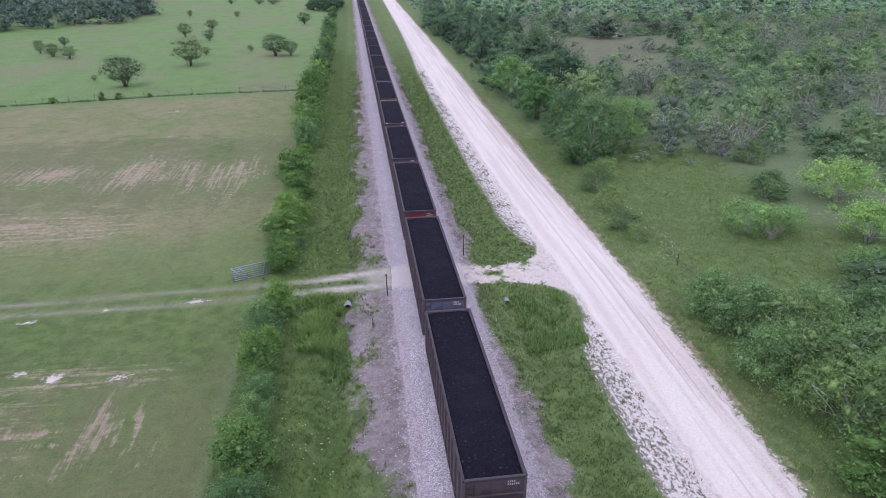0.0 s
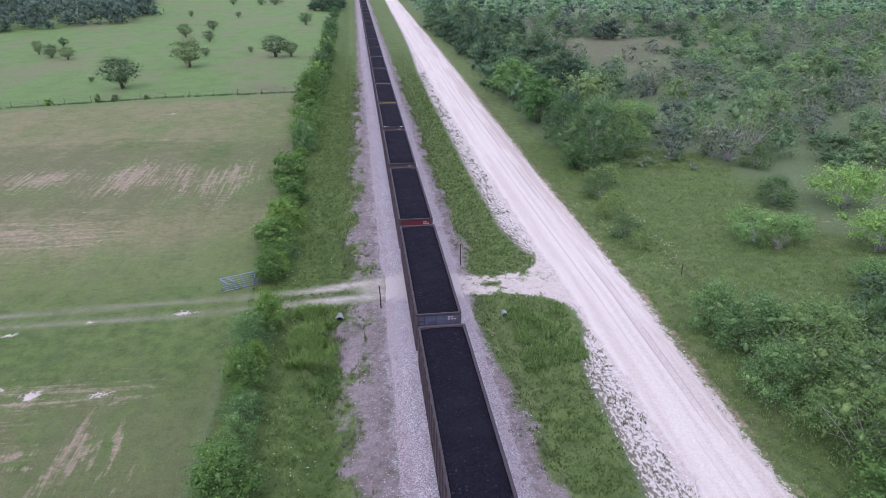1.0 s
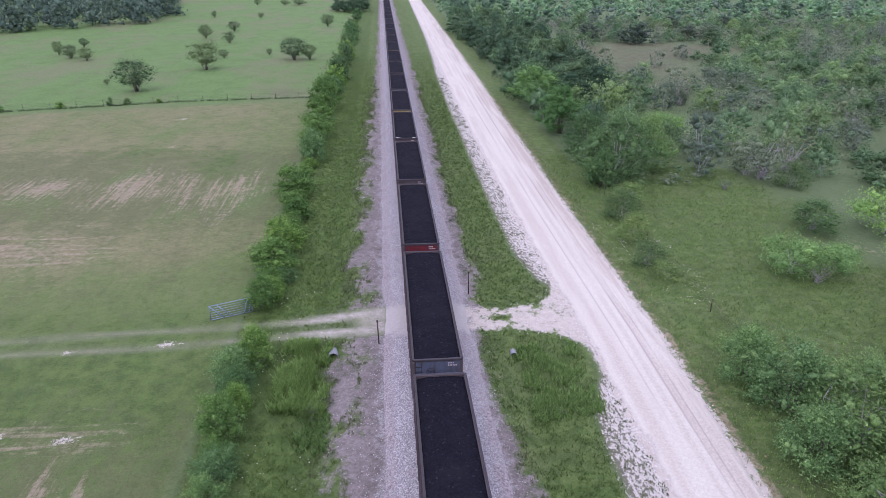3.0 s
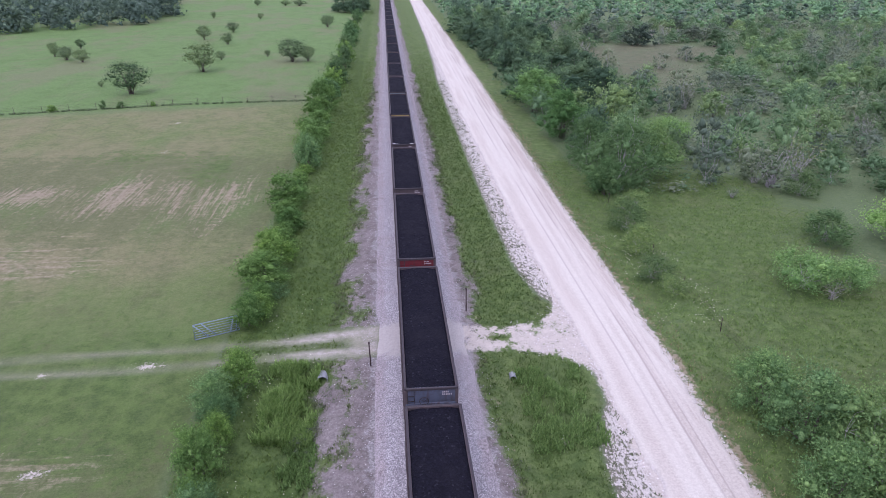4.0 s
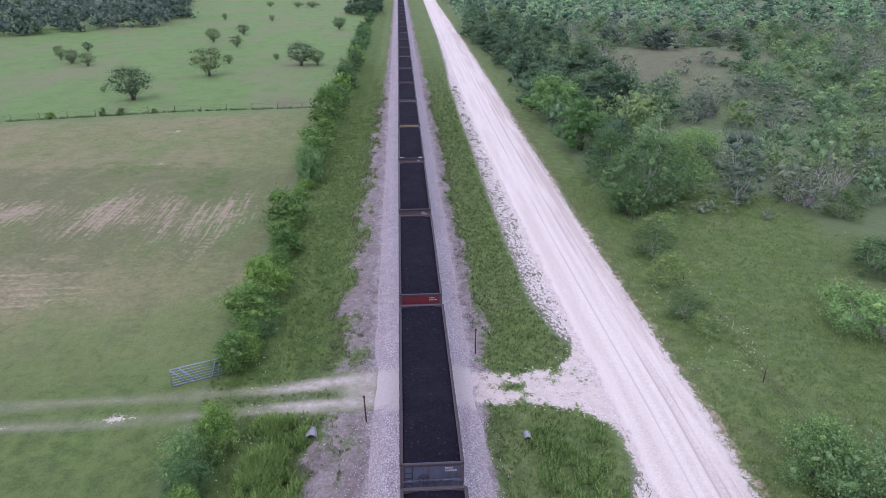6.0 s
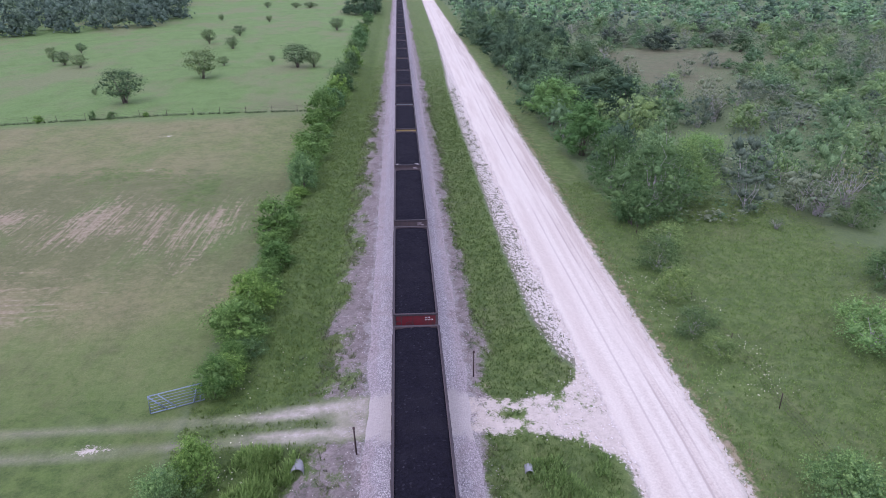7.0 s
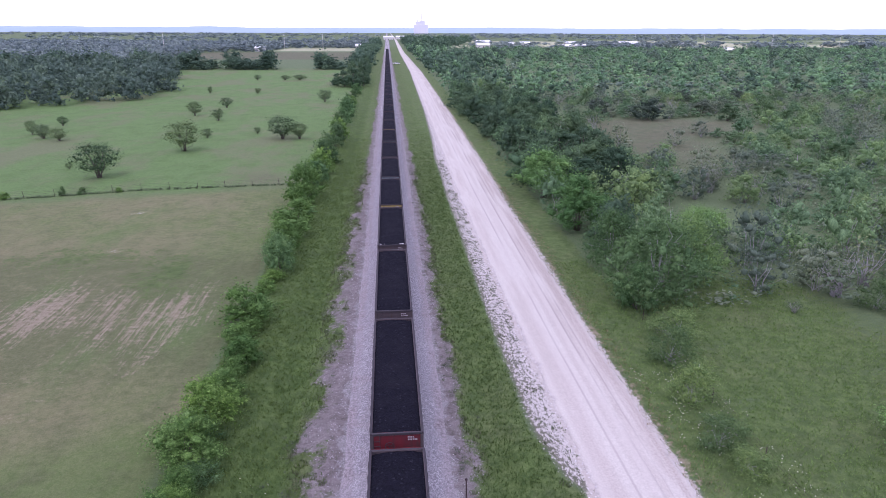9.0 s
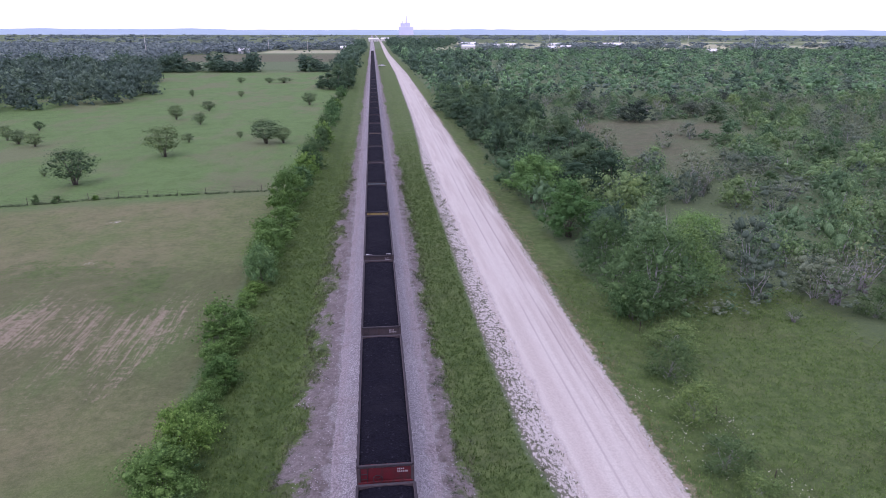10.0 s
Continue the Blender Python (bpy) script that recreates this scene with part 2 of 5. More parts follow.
def ballast_material():
    k = Mat("track_ballast", 0.9)
    cell = k.voronoi(13.0, "Color")
    dist = k.voronoi(13.0, "Distance")
    stone = k.ramp(cell, (0.0, (0.22, 0.2, 0.213)), (0.45, (0.42, 0.392, 0.412)), (1.0, (0.68, 0.645, 0.665)))
    stone = k.mix(k.math("MULTIPLY", k.step(dist, 0.35, 0.65), 0.5), stone, (0.1, 0.09, 0.1))
    stone = k.mix(k.math("MULTIPLY", k.step(k.noise(0.6, 5), 0.5, 0.72), 0.45), stone, (0.33, 0.28, 0.27))
    fine = k.step(k.noise(6.0, 6, rough=0.8), 0.36, 0.64)
    dust = k.mix(fine, (0.15, 0.125, 0.124), (0.46, 0.4, 0.41))
    jit = k.math("MULTIPLY_ADD", k.noise(0.9, 6, rough=0.7), 1.5, -0.75)
    stone = k.mix(k.math("MULTIPLY", k.step(k.math("ADD", k.attr("toe"), jit), 0.3, 0.85), 1.0), stone, k.mix(k.math("MULTIPLY", k.step(k.noise(0.4, 6, rough=0.65), 0.32, 0.66), 0.6), dust, stone))
    chalk = k.mix(k.noise(5.0, 5), (0.36, 0.325, 0.31), (0.55, 0.51, 0.49))
    k.base(k.mix(k.math("MULTIPLY", k.step(k.math("ADD", k.attr("cal"), jit), 0.25, 0.75), 0.95), stone, chalk))
    k.bump(dist, 0.9, -0.06)
    return k.m


def coal_material():
    k = Mat("coal", 0.9)
    k.b.inputs["Specular IOR Level"].default_value = 0.06
    cell = k.voronoi(9.0, "Color")
    col = k.ramp(cell, (0.0, (0.006, 0.006, 0.0095)), (0.85, (0.0125, 0.012, 0.02)), (1.0, (0.045, 0.043, 0.056)))
    col = k.mix(k.math("MULTIPLY", k.step(k.noise(0.4, 3), 0.45, 0.7), 0.5), col, (0.018, 0.017, 0.023))
    k.base(col)
    k.bump(k.math("ADD", k.voronoi(9.0), k.noise(22.0, 3)), 0.8, 0.05)
    return k.m


def steel_paint(name, colour, rust):
    """Painted car steel, streaked downwards with rust and coal dust."""
    k = Mat(name, 0.6)
    streak = k.noise(1.0, 4, (3.5, 3.5, 0.45))
    col = k.mix(k.noise(2.5, 5), tuple(c * 0.75 for c in colour), tuple(min(1, c * 1.2) for c in colour))
    col = k.mix(k.step(streak, 0.45, 0.75), col, rust)
    col = k.mix(k.math("MULTIPLY", k.step(k.noise(0.8, 4), 0.42, 0.7), 0.55), col, (0.045, 0.04, 0.042))
    k.base(col)
    k.bump(k.noise(14.0, 3), 0.2, 0.01)
    return k.m


M_GROUND, M_ROAD, M_BALLAST, M_COAL = ground_material(), road_material(), ballast_material(), coal_material()
M_STEEL = steel_paint("weathered_steel", (0.085, 0.067, 0.073), (0.075, 0.05, 0.05))
M_RIM = steel_paint("rim_steel", (0.048, 0.04, 0.048), (0.034, 0.027, 0.03))
M_RED = steel_paint("red_paint", (0.15, 0.02, 0.028), (0.085, 0.03, 0.032))
M_BLUE = steel_paint("blue_grey_paint", (0.095, 0.11, 0.16), (0.075, 0.055, 0.065))
M_YELLOW = steel_paint("faded_yellow_paint", (0.42, 0.33, 0.1), (0.2, 0.13, 0.06))
M_TEAL = steel_paint("grey_teal_paint", (0.2, 0.27, 0.29), (0.12, 0.1, 0.095))
M_UNDER = plain("underframe_black", (0.03, 0.028, 0.03), 0.7)
M_WHEEL = plain("wheel_steel", (0.16, 0.13, 0.12), 0.5, 0.7)
M_RAIL = plain("rail_steel", (0.22, 0.17, 0.15), 0.4, 0.8)
M_TIE = plain("creosote_sleeper", (0.075, 0.06, 0.052), 0.95)
M_WHITE = plain("white_stencil", (0.75, 0.72, 0.72), 0.8, 0, 0.1)
M_STENCIL = plain("faded_stencil", (0.42, 0.38, 0.4), 0.8, 0, 0.2)
M_GATE = plain("galvanised_pipe", (0.2, 0.26, 0.33), 0.6, 0.3)
M_POST = plain("dark_post", (0.07, 0.05, 0.05), 0.85)
M_CULVERT = plain("corrugated_galvanised", (0.32, 0.33, 0.36), 0.6, 0.4)
# near-black colour standing in for the shade inside the culverts
M_DARK = plain("bore_shade", (0.03, 0.026, 0.024), 1.0)
M_BARK = plain("bark", (0.13, 0.11, 0.095), 0.95)
M_GREYWOOD = plain("bleached_twigs", (0.4, 0.37, 0.385), 0.95)
M_HEDGE = leaf_mat("hedge_leaves", (0.0605, 0.1265, 0.0299), (0.1206, 0.2233, 0.06), (0.2211, 0.3482, 0.1198), 0.22)
M_DEEP = leaf_mat("bluish_shrub_leaves", (0.0759, 0.1463, 0.062), (0.1368, 0.247, 0.0994), (0.248, 0.3857, 0.1663), 0.22)
M_BRIGHT = leaf_mat("fresh_leaves", (0.0792, 0.1664, 0.0525), (0.138, 0.26, 0.0875), (0.222, 0.3705, 0.1438), 0.22)
M_LIME = leaf_mat("lime_leaves", (0.1325, 0.241, 0.0847), (0.1987, 0.3434, 0.121), (0.2782, 0.453, 0.1739))
M_VERGE = leaf_mat("verge_leaves", (0.0994, 0.1672, 0.0682), (0.1512, 0.231, 0.0968), (0.216, 0.308, 0.1375))
M_MESQ = leaf_mat("feathery_leaves", (0.0902, 0.1615, 0.0676), (0.137, 0.2289, 0.0944), (0.1962, 0.3054, 0.1342), 0.22)
M_OLIVE = leaf_mat("olive_leaves", (0.0952, 0.135, 0.0747), (0.162, 0.211, 0.121), (0.235, 0.287, 0.178))
M_OAK = leaf_mat("oak_leaves", (0.056, 0.105, 0.046), (0.101, 0.175, 0.0747), (0.179, 0.269, 0.127))
M_DUSK = leaf_mat("cedar_leaves", (0.063, 0.0877, 0.0646), (0.105, 0.1388, 0.1077), (0.1675, 0.205, 0.165))
# far wood leaves: colour lightened and blued to carry distance haze
M_FAR = leaf_mat("hazed_wood_leaves", (0.0766, 0.1298, 0.0927), (0.1034, 0.1694, 0.1171), (0.1396, 0.2156, 0.1487), many=True)
# strongest distance haze, painted into the leaf colour as pale blue-grey
M_BEYOND = leaf_mat("hazed_distant_leaves", (0.1738, 0.2234, 0.24), (0.2234, 0.2782, 0.2906), (0.2815, 0.3394, 0.3525), many=True)
# next three also have haze mixed into their leaf colours
M_FARMESQ = leaf_mat("hazed_brush_leaves", (0.1339, 0.2446, 0.137), (0.1839, 0.3199, 0.1782), (0.244, 0.4032, 0.2298), many=True)
M_FAROLIVE = leaf_mat("hazed_grey_leaves", (0.122, 0.1748, 0.1365), (0.1603, 0.2208, 0.1731), (0.2068, 0.2737, 0.2194), many=True)
M_LEFT = leaf_mat("hazed_edge_leaves", (0.0886, 0.1337, 0.1102), (0.1223, 0.1803, 0.1423), (0.1691, 0.2334, 0.1867), many=True)
M_BRUSH = leaf_mat("brush_leaves", (0.1184, 0.204, 0.104), (0.1626, 0.264, 0.1373), (0.2171, 0.33, 0.186))
M_BRUSHGREY = leaf_mat("grey_brush_leaves", (0.1382, 0.1833, 0.1315), (0.1777, 0.225, 0.1694), (0.2322, 0.2832, 0.2232))
M_BRUSHFRESH = leaf_mat("fresh_brush_leaves", (0.1196, 0.188, 0.0897), (0.1604, 0.249, 0.1196), (0.2113, 0.301, 0.1674))
M_WOOD = leaf_mat("roadside_wood_leaves", (0.0548, 0.0976, 0.0574), (0.08, 0.1369, 0.0813), (0.1219, 0.1902, 0.1196))
M_VASE = leaf_mat("thorn_tree_leaves", (0.0902, 0.139, 0.0728), (0.136, 0.198, 0.103), (0.193, 0.265, 0.146))
M_GRASS = leaf_mat("grass_blades", (0.095, 0.148, 0.0391), (0.1316, 0.1949, 0.0573), (0.1755, 0.2383, 0.0815), 0.35)
M_MEADOW = leaf_mat("meadow_blades", (0.12, 0.195, 0.06), (0.17, 0.262, 0.086), (0.23, 0.325, 0.12), 0.35)
M_REED = leaf_mat("reed_blades", (0.14, 0.235, 0.065), (0.22, 0.335, 0.108), (0.31, 0.43, 0.165), 0.35)
M_WEED = leaf_mat("weed_blades", (0.105, 0.133, 0.078), (0.15, 0.172, 0.109), (0.21, 0.218, 0.156), 0.3)
M_STRAW = leaf_mat("straw_blades", (0.2, 0.16, 0.09), (0.31, 0.25, 0.15), (0.42, 0.35, 0.24), 0.2)
M_FLOWER = plain("pale_flowers", (0.78, 0.76, 0.6), 0.8, 0, 0.15)
M_SPILL = plain("ballast_stone", (0.46, 0.43, 0.45), 0.95, 0, 0.3)
M_STONE = plain("chalk_lumps", (0.72, 0.69, 0.69), 0.95, 0, 0.2)


# ---- mesh helpers ----
def mesh_of(name, v, f, mat, smooth=False):
    """A mesh from vertex rows and equal-sided face rows."""
    v, f = np.asarray(v, np.float32), np.asarray(f, np.int32)
    me = bpy.data.meshes.new(name)
    me.vertices.add(len(v))
    me.vertices.foreach_set("co", v.ravel())
    me.loops.add(f.size)
    me.loops.foreach_set("vertex_index", f.ravel())
    me.polygons.add(len(f))
    me.polygons.foreach_set("loop_start", np.arange(0, f.size, f.shape[1], dtype=np.int32))
    if smooth:
        me.polygons.foreach_set("use_smooth", np.ones(len(f), bool))
    me.materials.append(mat)
    me.update(calc_edges=True)
    return me


class Build:
    """Gathers boxes, tubes and sheets of quads into one mesh."""

    def __init__(self):
        self.v, self.f = [], []

    def add(self, v, f):
        n = len(self.v)
        self.v += [tuple(p) for p in v]
        self.f += [tuple(i + n for i in q) for q in f]
        return self

    def box(self, x0, x1, y0, y1, z0, z1, m=None, b=0.0):
        """A box; with b its edges are chamfered by that much."""
        bm = bmesh.new()
        bmesh.ops.create_cube(bm, size=1.0)
        for p in bm.verts:
            p.co = Vector(((x0 + x1) / 2 + p.co.x * (x1 - x0), (y0 + y1) / 2 + p.co.y * (y1 - y0), (z0 + z1) / 2 + p.co.z * (z1 - z0)))
        if b:
            bmesh.ops.bevel(bm, geom=bm.edges[:], offset=b, segments=1, affect="EDGES", profile=0.5)
        if m is not None:
            bmesh.ops.transform(bm, matrix=m, verts=bm.verts)
        bm.verts.index_update()
        self.add([p.co for p in bm.verts], [[p.index for p in q.verts] for q in bm.faces])
        bm.free()
        return self

    def tube(self, pts, radii, sides=6):
        """A tapered tube along points."""
        pts = [Vector(p) for p in pts]
        rings = []
        for i, p in enumerate(pts):
            d = (pts[min(i + 1, len(pts) - 1)] - pts[max(i - 1, 0)]).normalized()
            a = d.orthogonal().normalized()
            c = d.cross(a)
            rings += [p + radii[i] * (math.cos(2 * math.pi * s / sides) * a + math.sin(2 * math.pi * s / sides) * c) for s in range(sides)]
        f = [(i * sides + s, i * sides + (s + 1) % sides, (i + 1) * sides + (s + 1) % sides, (i + 1) * sides + s) for i in range(len(pts) - 1) for s in range(sides)]
        f += [tuple(range(sides))[::-1], tuple((len(pts) - 1) * sides + s for s in range(sides))]
        return self.add(rings, f)

    def mesh(self, name, mat, smooth=False):
        me = bpy.data.meshes.new(name)
        me.from_pydata(self.v, [], self.f)
        if smooth:
            for p in me.polygons:
                p.use_smooth = True
        me.materials.append(mat)
        me.update()
        return me


def part(name, me, parent, label="", m=None):
    """Links a mesh as one part under a thing."""
    ob = new(name, me)
    ob.parent = parent
    if m is not None:
        ob.matrix_basis = m
    if label:
        ob["label"] = label
    return ob


def sm(a, b, x):
    t = np.clip((x - a) / (b - a), 0, 1)
    return t * t * (3 - 2 * t)


TABLES = {}


def lattice(x, y, seed):
    """Smooth value noise, 0 to 1, on arrays."""
    if seed not in TABLES:
        TABLES[seed] = np.random.RandomState(seed).rand(256, 256)
    tab = TABLES[seed]
    xi, yi = np.floor(x).astype(int), np.floor(y).astype(int)
    u, v = x - xi, y - yi
    u, v = u * u * (3 - 2 * u), v * v * (3 - 2 * v)
    a, b = tab[xi % 256, yi % 256], tab[(xi + 1) % 256, yi % 256]
    c, d = tab[xi % 256, (yi + 1) % 256], tab[(xi + 1) % 256, (yi + 1) % 256]
    return (a * (1 - u) + b * u) * (1 - v) + (c * (1 - u) + d * u) * v


def fbm(x, y, seed):
    return 0.55 * lattice(x, y, seed) + 0.3 * lattice(x * 2.1, y * 2.1, seed + 1) + 0.15 * lattice(x * 4.3, y * 4.3, seed + 2)


def spot(x, y, cx, cy, rx, ry):
    return np.exp(-(((x - cx) / rx) ** 2) - ((y - cy) / ry) ** 2)


# ---- plan of the corridor ----
def road_left(y):
    return np.interp(y, [-80, -25, 0, 15, 30, 50, 85, 120, 200, 430, 800, 1700], [13.4, 13.1, 12.8, 12.4, 12.1, 12.0, 11.9, 12.3, 13.4, 15.8, 15.5, 20])


def road_right(y):
    return np.interp(y, [-80, -20, 0, 30, 70, 110, 200, 430, 800, 1700], [17.8, 18.2, 18.9, 18.95, 19.4, 20.1, 21.2, 22.8, 20.6, 25])


def fringe_width(y):
    """How far the loose stones reach from the road into the grass."""
    return np.interp(y, [-60, -22, -12, -8, -5.5, -4, 8, 10, 15, 35, 70, 120, 150, 210, 900], [2.2, 2.8, 2.4, 1.9, 0.4, 0.0, 0.3, 1.4, 2.3, 2.3, 2.0, 1.9, 1.3, 0.8, 0.5])


def ground_z(x, y):
    near = np.exp(-np.maximum(0, np.abs(y) - 150) / 200.0)
    cross = sm(-1.2, 0.6, y) * (1 - sm(6.0, 8.0, y))
    z = 0.14 * (fbm(x / 9, y / 9, 11) - 0.5) * near
    z = z - (1 - cross) * 0.72 * np.exp(-(((x + 8.2) / 1.5) ** 2)) * near
    z = z - (1 - cross) * 0.42 * np.exp(-(((x - 6.9) / 1.4) ** 2)) * near
    z = z + 0.12 * np.exp(-((x / 5.0) ** 4))
    z = z + cross * 0.12 * np.exp(-((x / 9.0) ** 4))
    return z


def ground_height(x, y):
    return float(ground_z(np.array([float(x)]), np.array([float(y)]))[0])


def cross_lane(x, y):
    """The dirt lane over the track: two ruts on one side, one wide apron on the other."""
    left = sm(-3.0, -3.6, x)
    up = np.interp(x, [-60, -37, -10.3, -3.4], [3.6, 2.7, 3.9, 5.0])
    lo = np.interp(x, [-60, -36, -21, -10, -3.6], [0.6, 1.0, 1.0, 1.9, 2.0])
    ruts = np.maximum(np.exp(-(((y - up) / np.interp(x, [-14, -8], [0.42, 0.6])) ** 2)), np.exp(-(((y - lo) / np.interp(x, [-14, -8], [0.42, 0.6])) ** 2)))
    ruts = np.maximum(ruts, 0.6 * sm(-7.5, -4.0, x) * (y > lo) * (y < up))
    flare = np.clip((x - 8.0) / 4.5, 0, 1) ** 2
    rise = np.clip((x - 9.4) / 3.0, 0, 1) ** 2
    ragged = 1.3 * (fbm(x / 1.4, y / 1.4, 143) - 0.5)
    apron = sm(2.8, 3.2, x) * sm(0.6, 1.9, y + 2.6 * flare + ragged) * (1 - sm(4.3, 5.5, y - 4.6 * rise + ragged)) * (1 - sm(12.5, 14, x))
    middle = np.exp(-(((y - 3.1 - 0.1 * (x - 5)) / 0.5) ** 2)) * (1 - sm(7.0, 9.5, x)) * sm(0.4, 0.6, fbm(x / 1.1, y / 0.8, 147))
    return left * ruts, apron * (1 - 0.75 * middle)


def zones(x, y):
    """How far each kind of ground cover holds, 0 to 1, over the plan."""
    n1, n2 = fbm(x / 6, y / 6, 21), fbm(x / 2.2, y / 2.2, 31)
    z = {}
    ruts, apron = cross_lane(x, y)
    leftfield = 1 - sm(-16.6, -15.2, x)
    z["field"] = leftfield * (1 - sm(90, 96, y + (x + 20) * -0.18))
    z["past"] = leftfield * sm(90, 96, y + (x + 20) * -0.18) * (1 - sm(440, 470, y))
    z["past"] = np.maximum(z["past"], 0.9 * (x > 110) * sm(860, 900, y) * (1 - sm(1650, 1750, y)) * sm(0.35, 0.5, fbm(x / 130, y / 220, 77)))
    corridor = sm(-16.2, -14.8, x) * (1 - sm(-0.9, 0.3, x - road_left(y) + fringe_width(y) + 0.8 * (n2 - 0.5))) * (1 - sm(900, 1200, y))
    verge = sm(-0.3, 0.6, x - road_right(y)) * (1 - sm(46, 66, x + 14 * n1)) * (1 - sm(40, 60, y + 10 * n1))
    verge = np.maximum(verge, sm(0.2, 0.8, x - road_right(y)) * (1 - sm(4.5, 7.0, x - road_right(y))) * (1 - sm(900, 1200, y)))
    z["lush"] = np.maximum(corridor * (0.75 + 0.4 * n2), verge * (0.5 + 0.5 * n2))
    # mown and scraped patches of the field
    along, across = lattice(x / 0.9 + y * 0.05, y / 11, 41), lattice(x / 9, y / 0.9, 43)
    dry = 0.4 * spot(x, y, -36.8, 40, 3.0, 10) + 0.45 * spot(x, y, -47.3, 40, 4.0, 4.0) + 0.5 * spot(x, y, -41, 37, 11, 12) + 0.62 * spot(x, y, -22.5, 38, 4.5, 13) + 0.5 * spot(x, y, -58, 40, 9, 7) + 0.5 * spot(x, y, -29, 42, 5, 12)
    for cx, cy, ry in ((-20.4, 44, 8), (-22.4, 36, 10), (-25.4, 42, 8), (-18.6, 39, 6), (-28.4, 33, 9)):
        dry = dry + 0.25 * spot(x + 0.3 * np.sin(y * 0.35), y, cx, cy, 0.5, ry)
    dry = 1.0 * np.minimum(dry, 1.0) * (0.8 + 0.25 * along)
    for cx, cy, rx, ry, a in ((-23.4, -14.8, 0.9, 5.0, 1.0), (-24.4, -16.5, 0.45, 4.2, 0.85), (-21.0, -14.8, 0.4, 5.0, 1.0), (-22.2, -15.5, 0.6, 4.0, 0.7), (-17.0, -12.8, 0.35, 1.6, 0.9), (-19.6, -18.0, 0.4, 2.0, 0.9), (-27.5, -14.5, 2.8, 0.45, 0.9), (-27.0, -15.9, 2.6, 0.45, 0.9), (-26.6, -18.4, 2.5, 0.4, 0.75), (-26.0, -7.2, 3.4, 0.6, 0.7), (-22, -8.5, 3.0, 1.0, 0.5)):
        dry = np.maximum(dry, a * spot(x + 0.25 * np.sin(y * 0.9), y + 0.2 * np.sin(x * 1.1), cx, cy, rx, ry))
    mown = 0.4 * spot(x, y, -24, -8.5, 9, 3.5) + 0.66 * spot(x, y, -40, 20, 18, 10) + 0.6 * spot(x, y, -31, -14, 8, 8) + 0.25 * spot(x, y, -42, 68, 30, 16)
    dry = dry + 0.3 * (n1 - 0.42)
    z["worn_grass"] = leftfield * (0.35 + 0.35 * sm(-3, -8, y) + 0.4 * sm(20, 30, y) * (1 - sm(50, 60, y)))
    z["warm"] = leftfield * (1 - 0.55 * sm(-30, -20, x)) * ((0.88 * sm(8, 20, y) - 0.3 * sm(56, 66, y)) + 0.6 * spot(x, y, -24, -14, 9, 7) + 0.45 * spot(x, y, -36, -14, 9, 8))
    z["mown"] = np.clip(mown * leftfield * (0.7 + 0.6 * across), 0, 1)
    dry = dry * leftfield * (1 - sm(92, 97, y - (x + 20) * 0.18))
    green = spot(x, y, -26, 10, 7, 6) + spot(x, y, -30, -3, 14, 4) + 0.8 * spot(x, y, -27, 48, 3, 9) + 0.6 * spot(x, y, -40, 56, 9, 6)
    dry = dry - 0.6 * green * leftfield
    edge = x - road_right(y)
    lane = np.exp(-(((y + 2.5) / 10.5) ** 2)) * (0.55 + 0.7 * n1) + 0.7 * spot(x, y, -27, 48, 4, 9) + 0.6 * spot(x, y, -40, 56, 10, 6) + 0.45 * spot(x, y, -36, -20, 18, 7)
    hedge_side = sm(-15.5, -14, x) * (1 - sm(-8.2, -6.2, x)) * (0.6 + 0.6 * n1)
    meadow = sm(1.2, 3.0, edge) * (1 - sm(50, 70, x)) * (1 - sm(42, 62, y)) * (0.25 + 0.95 * sm(0.3, 0.65, fbm(x / 11, y / 8, 83)))
    middle = sm(5.5, 6.5, x) * (1 - sm(-2.5, -0.5, x - road_left(y))) * (0.1 + 0.6 * n1)
    z["fresh"] = np.clip(np.maximum.reduce([leftfield * lane, hedge_side, 0.3 * meadow, middle]) * (1 - sm(300, 500, y)), 0, 1)
    dry = np.maximum(dry, 0.9 * np.exp(-(((edge - 0.55) / 0.6) ** 2)) * (0.35 + n2))
    dry = np.maximum(dry, 0.6 * spot(x, y, 45, 14, 9, 4) * (0.4 + n2) + 0.5 * spot(x, y, 32, 24, 10, 5) * n2)
    dry = np.maximum(dry, 0.3 * (spot(x, y, 70, 133, 26, 20) + spot(x, y, 92, 160, 30, 18)) * (0.45 + 0.6 * n1))
    z["rut"] = np.clip(ruts * (0.55 + 0.65 * sm(-14, -8, x)) * (0.6 + 0.6 * n2), 0, 1)
    dry = np.maximum(dry, 0.5 * spot(x, y, 4.9, 0, 0.9, 900) * (0.3 + n2) * (x > 0))
    z["dry"] = np.clip(dry, 0, 1)
    z["pale"] = 0.9 * (x > 90) * sm(890, 910, y) * (1 - sm(1650, 1700, y)) * sm(0.44, 0.5, fbm(x / 110 + 3, y / 160, 71)) + 0.8 * sm(-150, -140, x) * (1 - sm(-42, -36, x)) * sm(830, 850, y) * (1 - sm(960, 980, y))
    brown = 0.55 * spot(x, y, -25, 101, 8, 7) * (0.5 + n2) + 0.35 * spot(x, y, -23.6, -14, 1.3, 6) * along
    brown = np.maximum(brown, 0.95 * np.minimum(1, 1.3 * spot(x, y, 69, 132, 18, 32) + 1.3 * spot(x, y, 88, 165, 30, 20)) * (0.45 + 0.7 * n1))
    brown = np.maximum(brown, sm(-230, -200, x) * (1 - sm(-40, -30, x)) * sm(590, 600, y) * (1 - sm(780, 800, y)))
    z["brown"] = np.clip(brown, 0, 1)
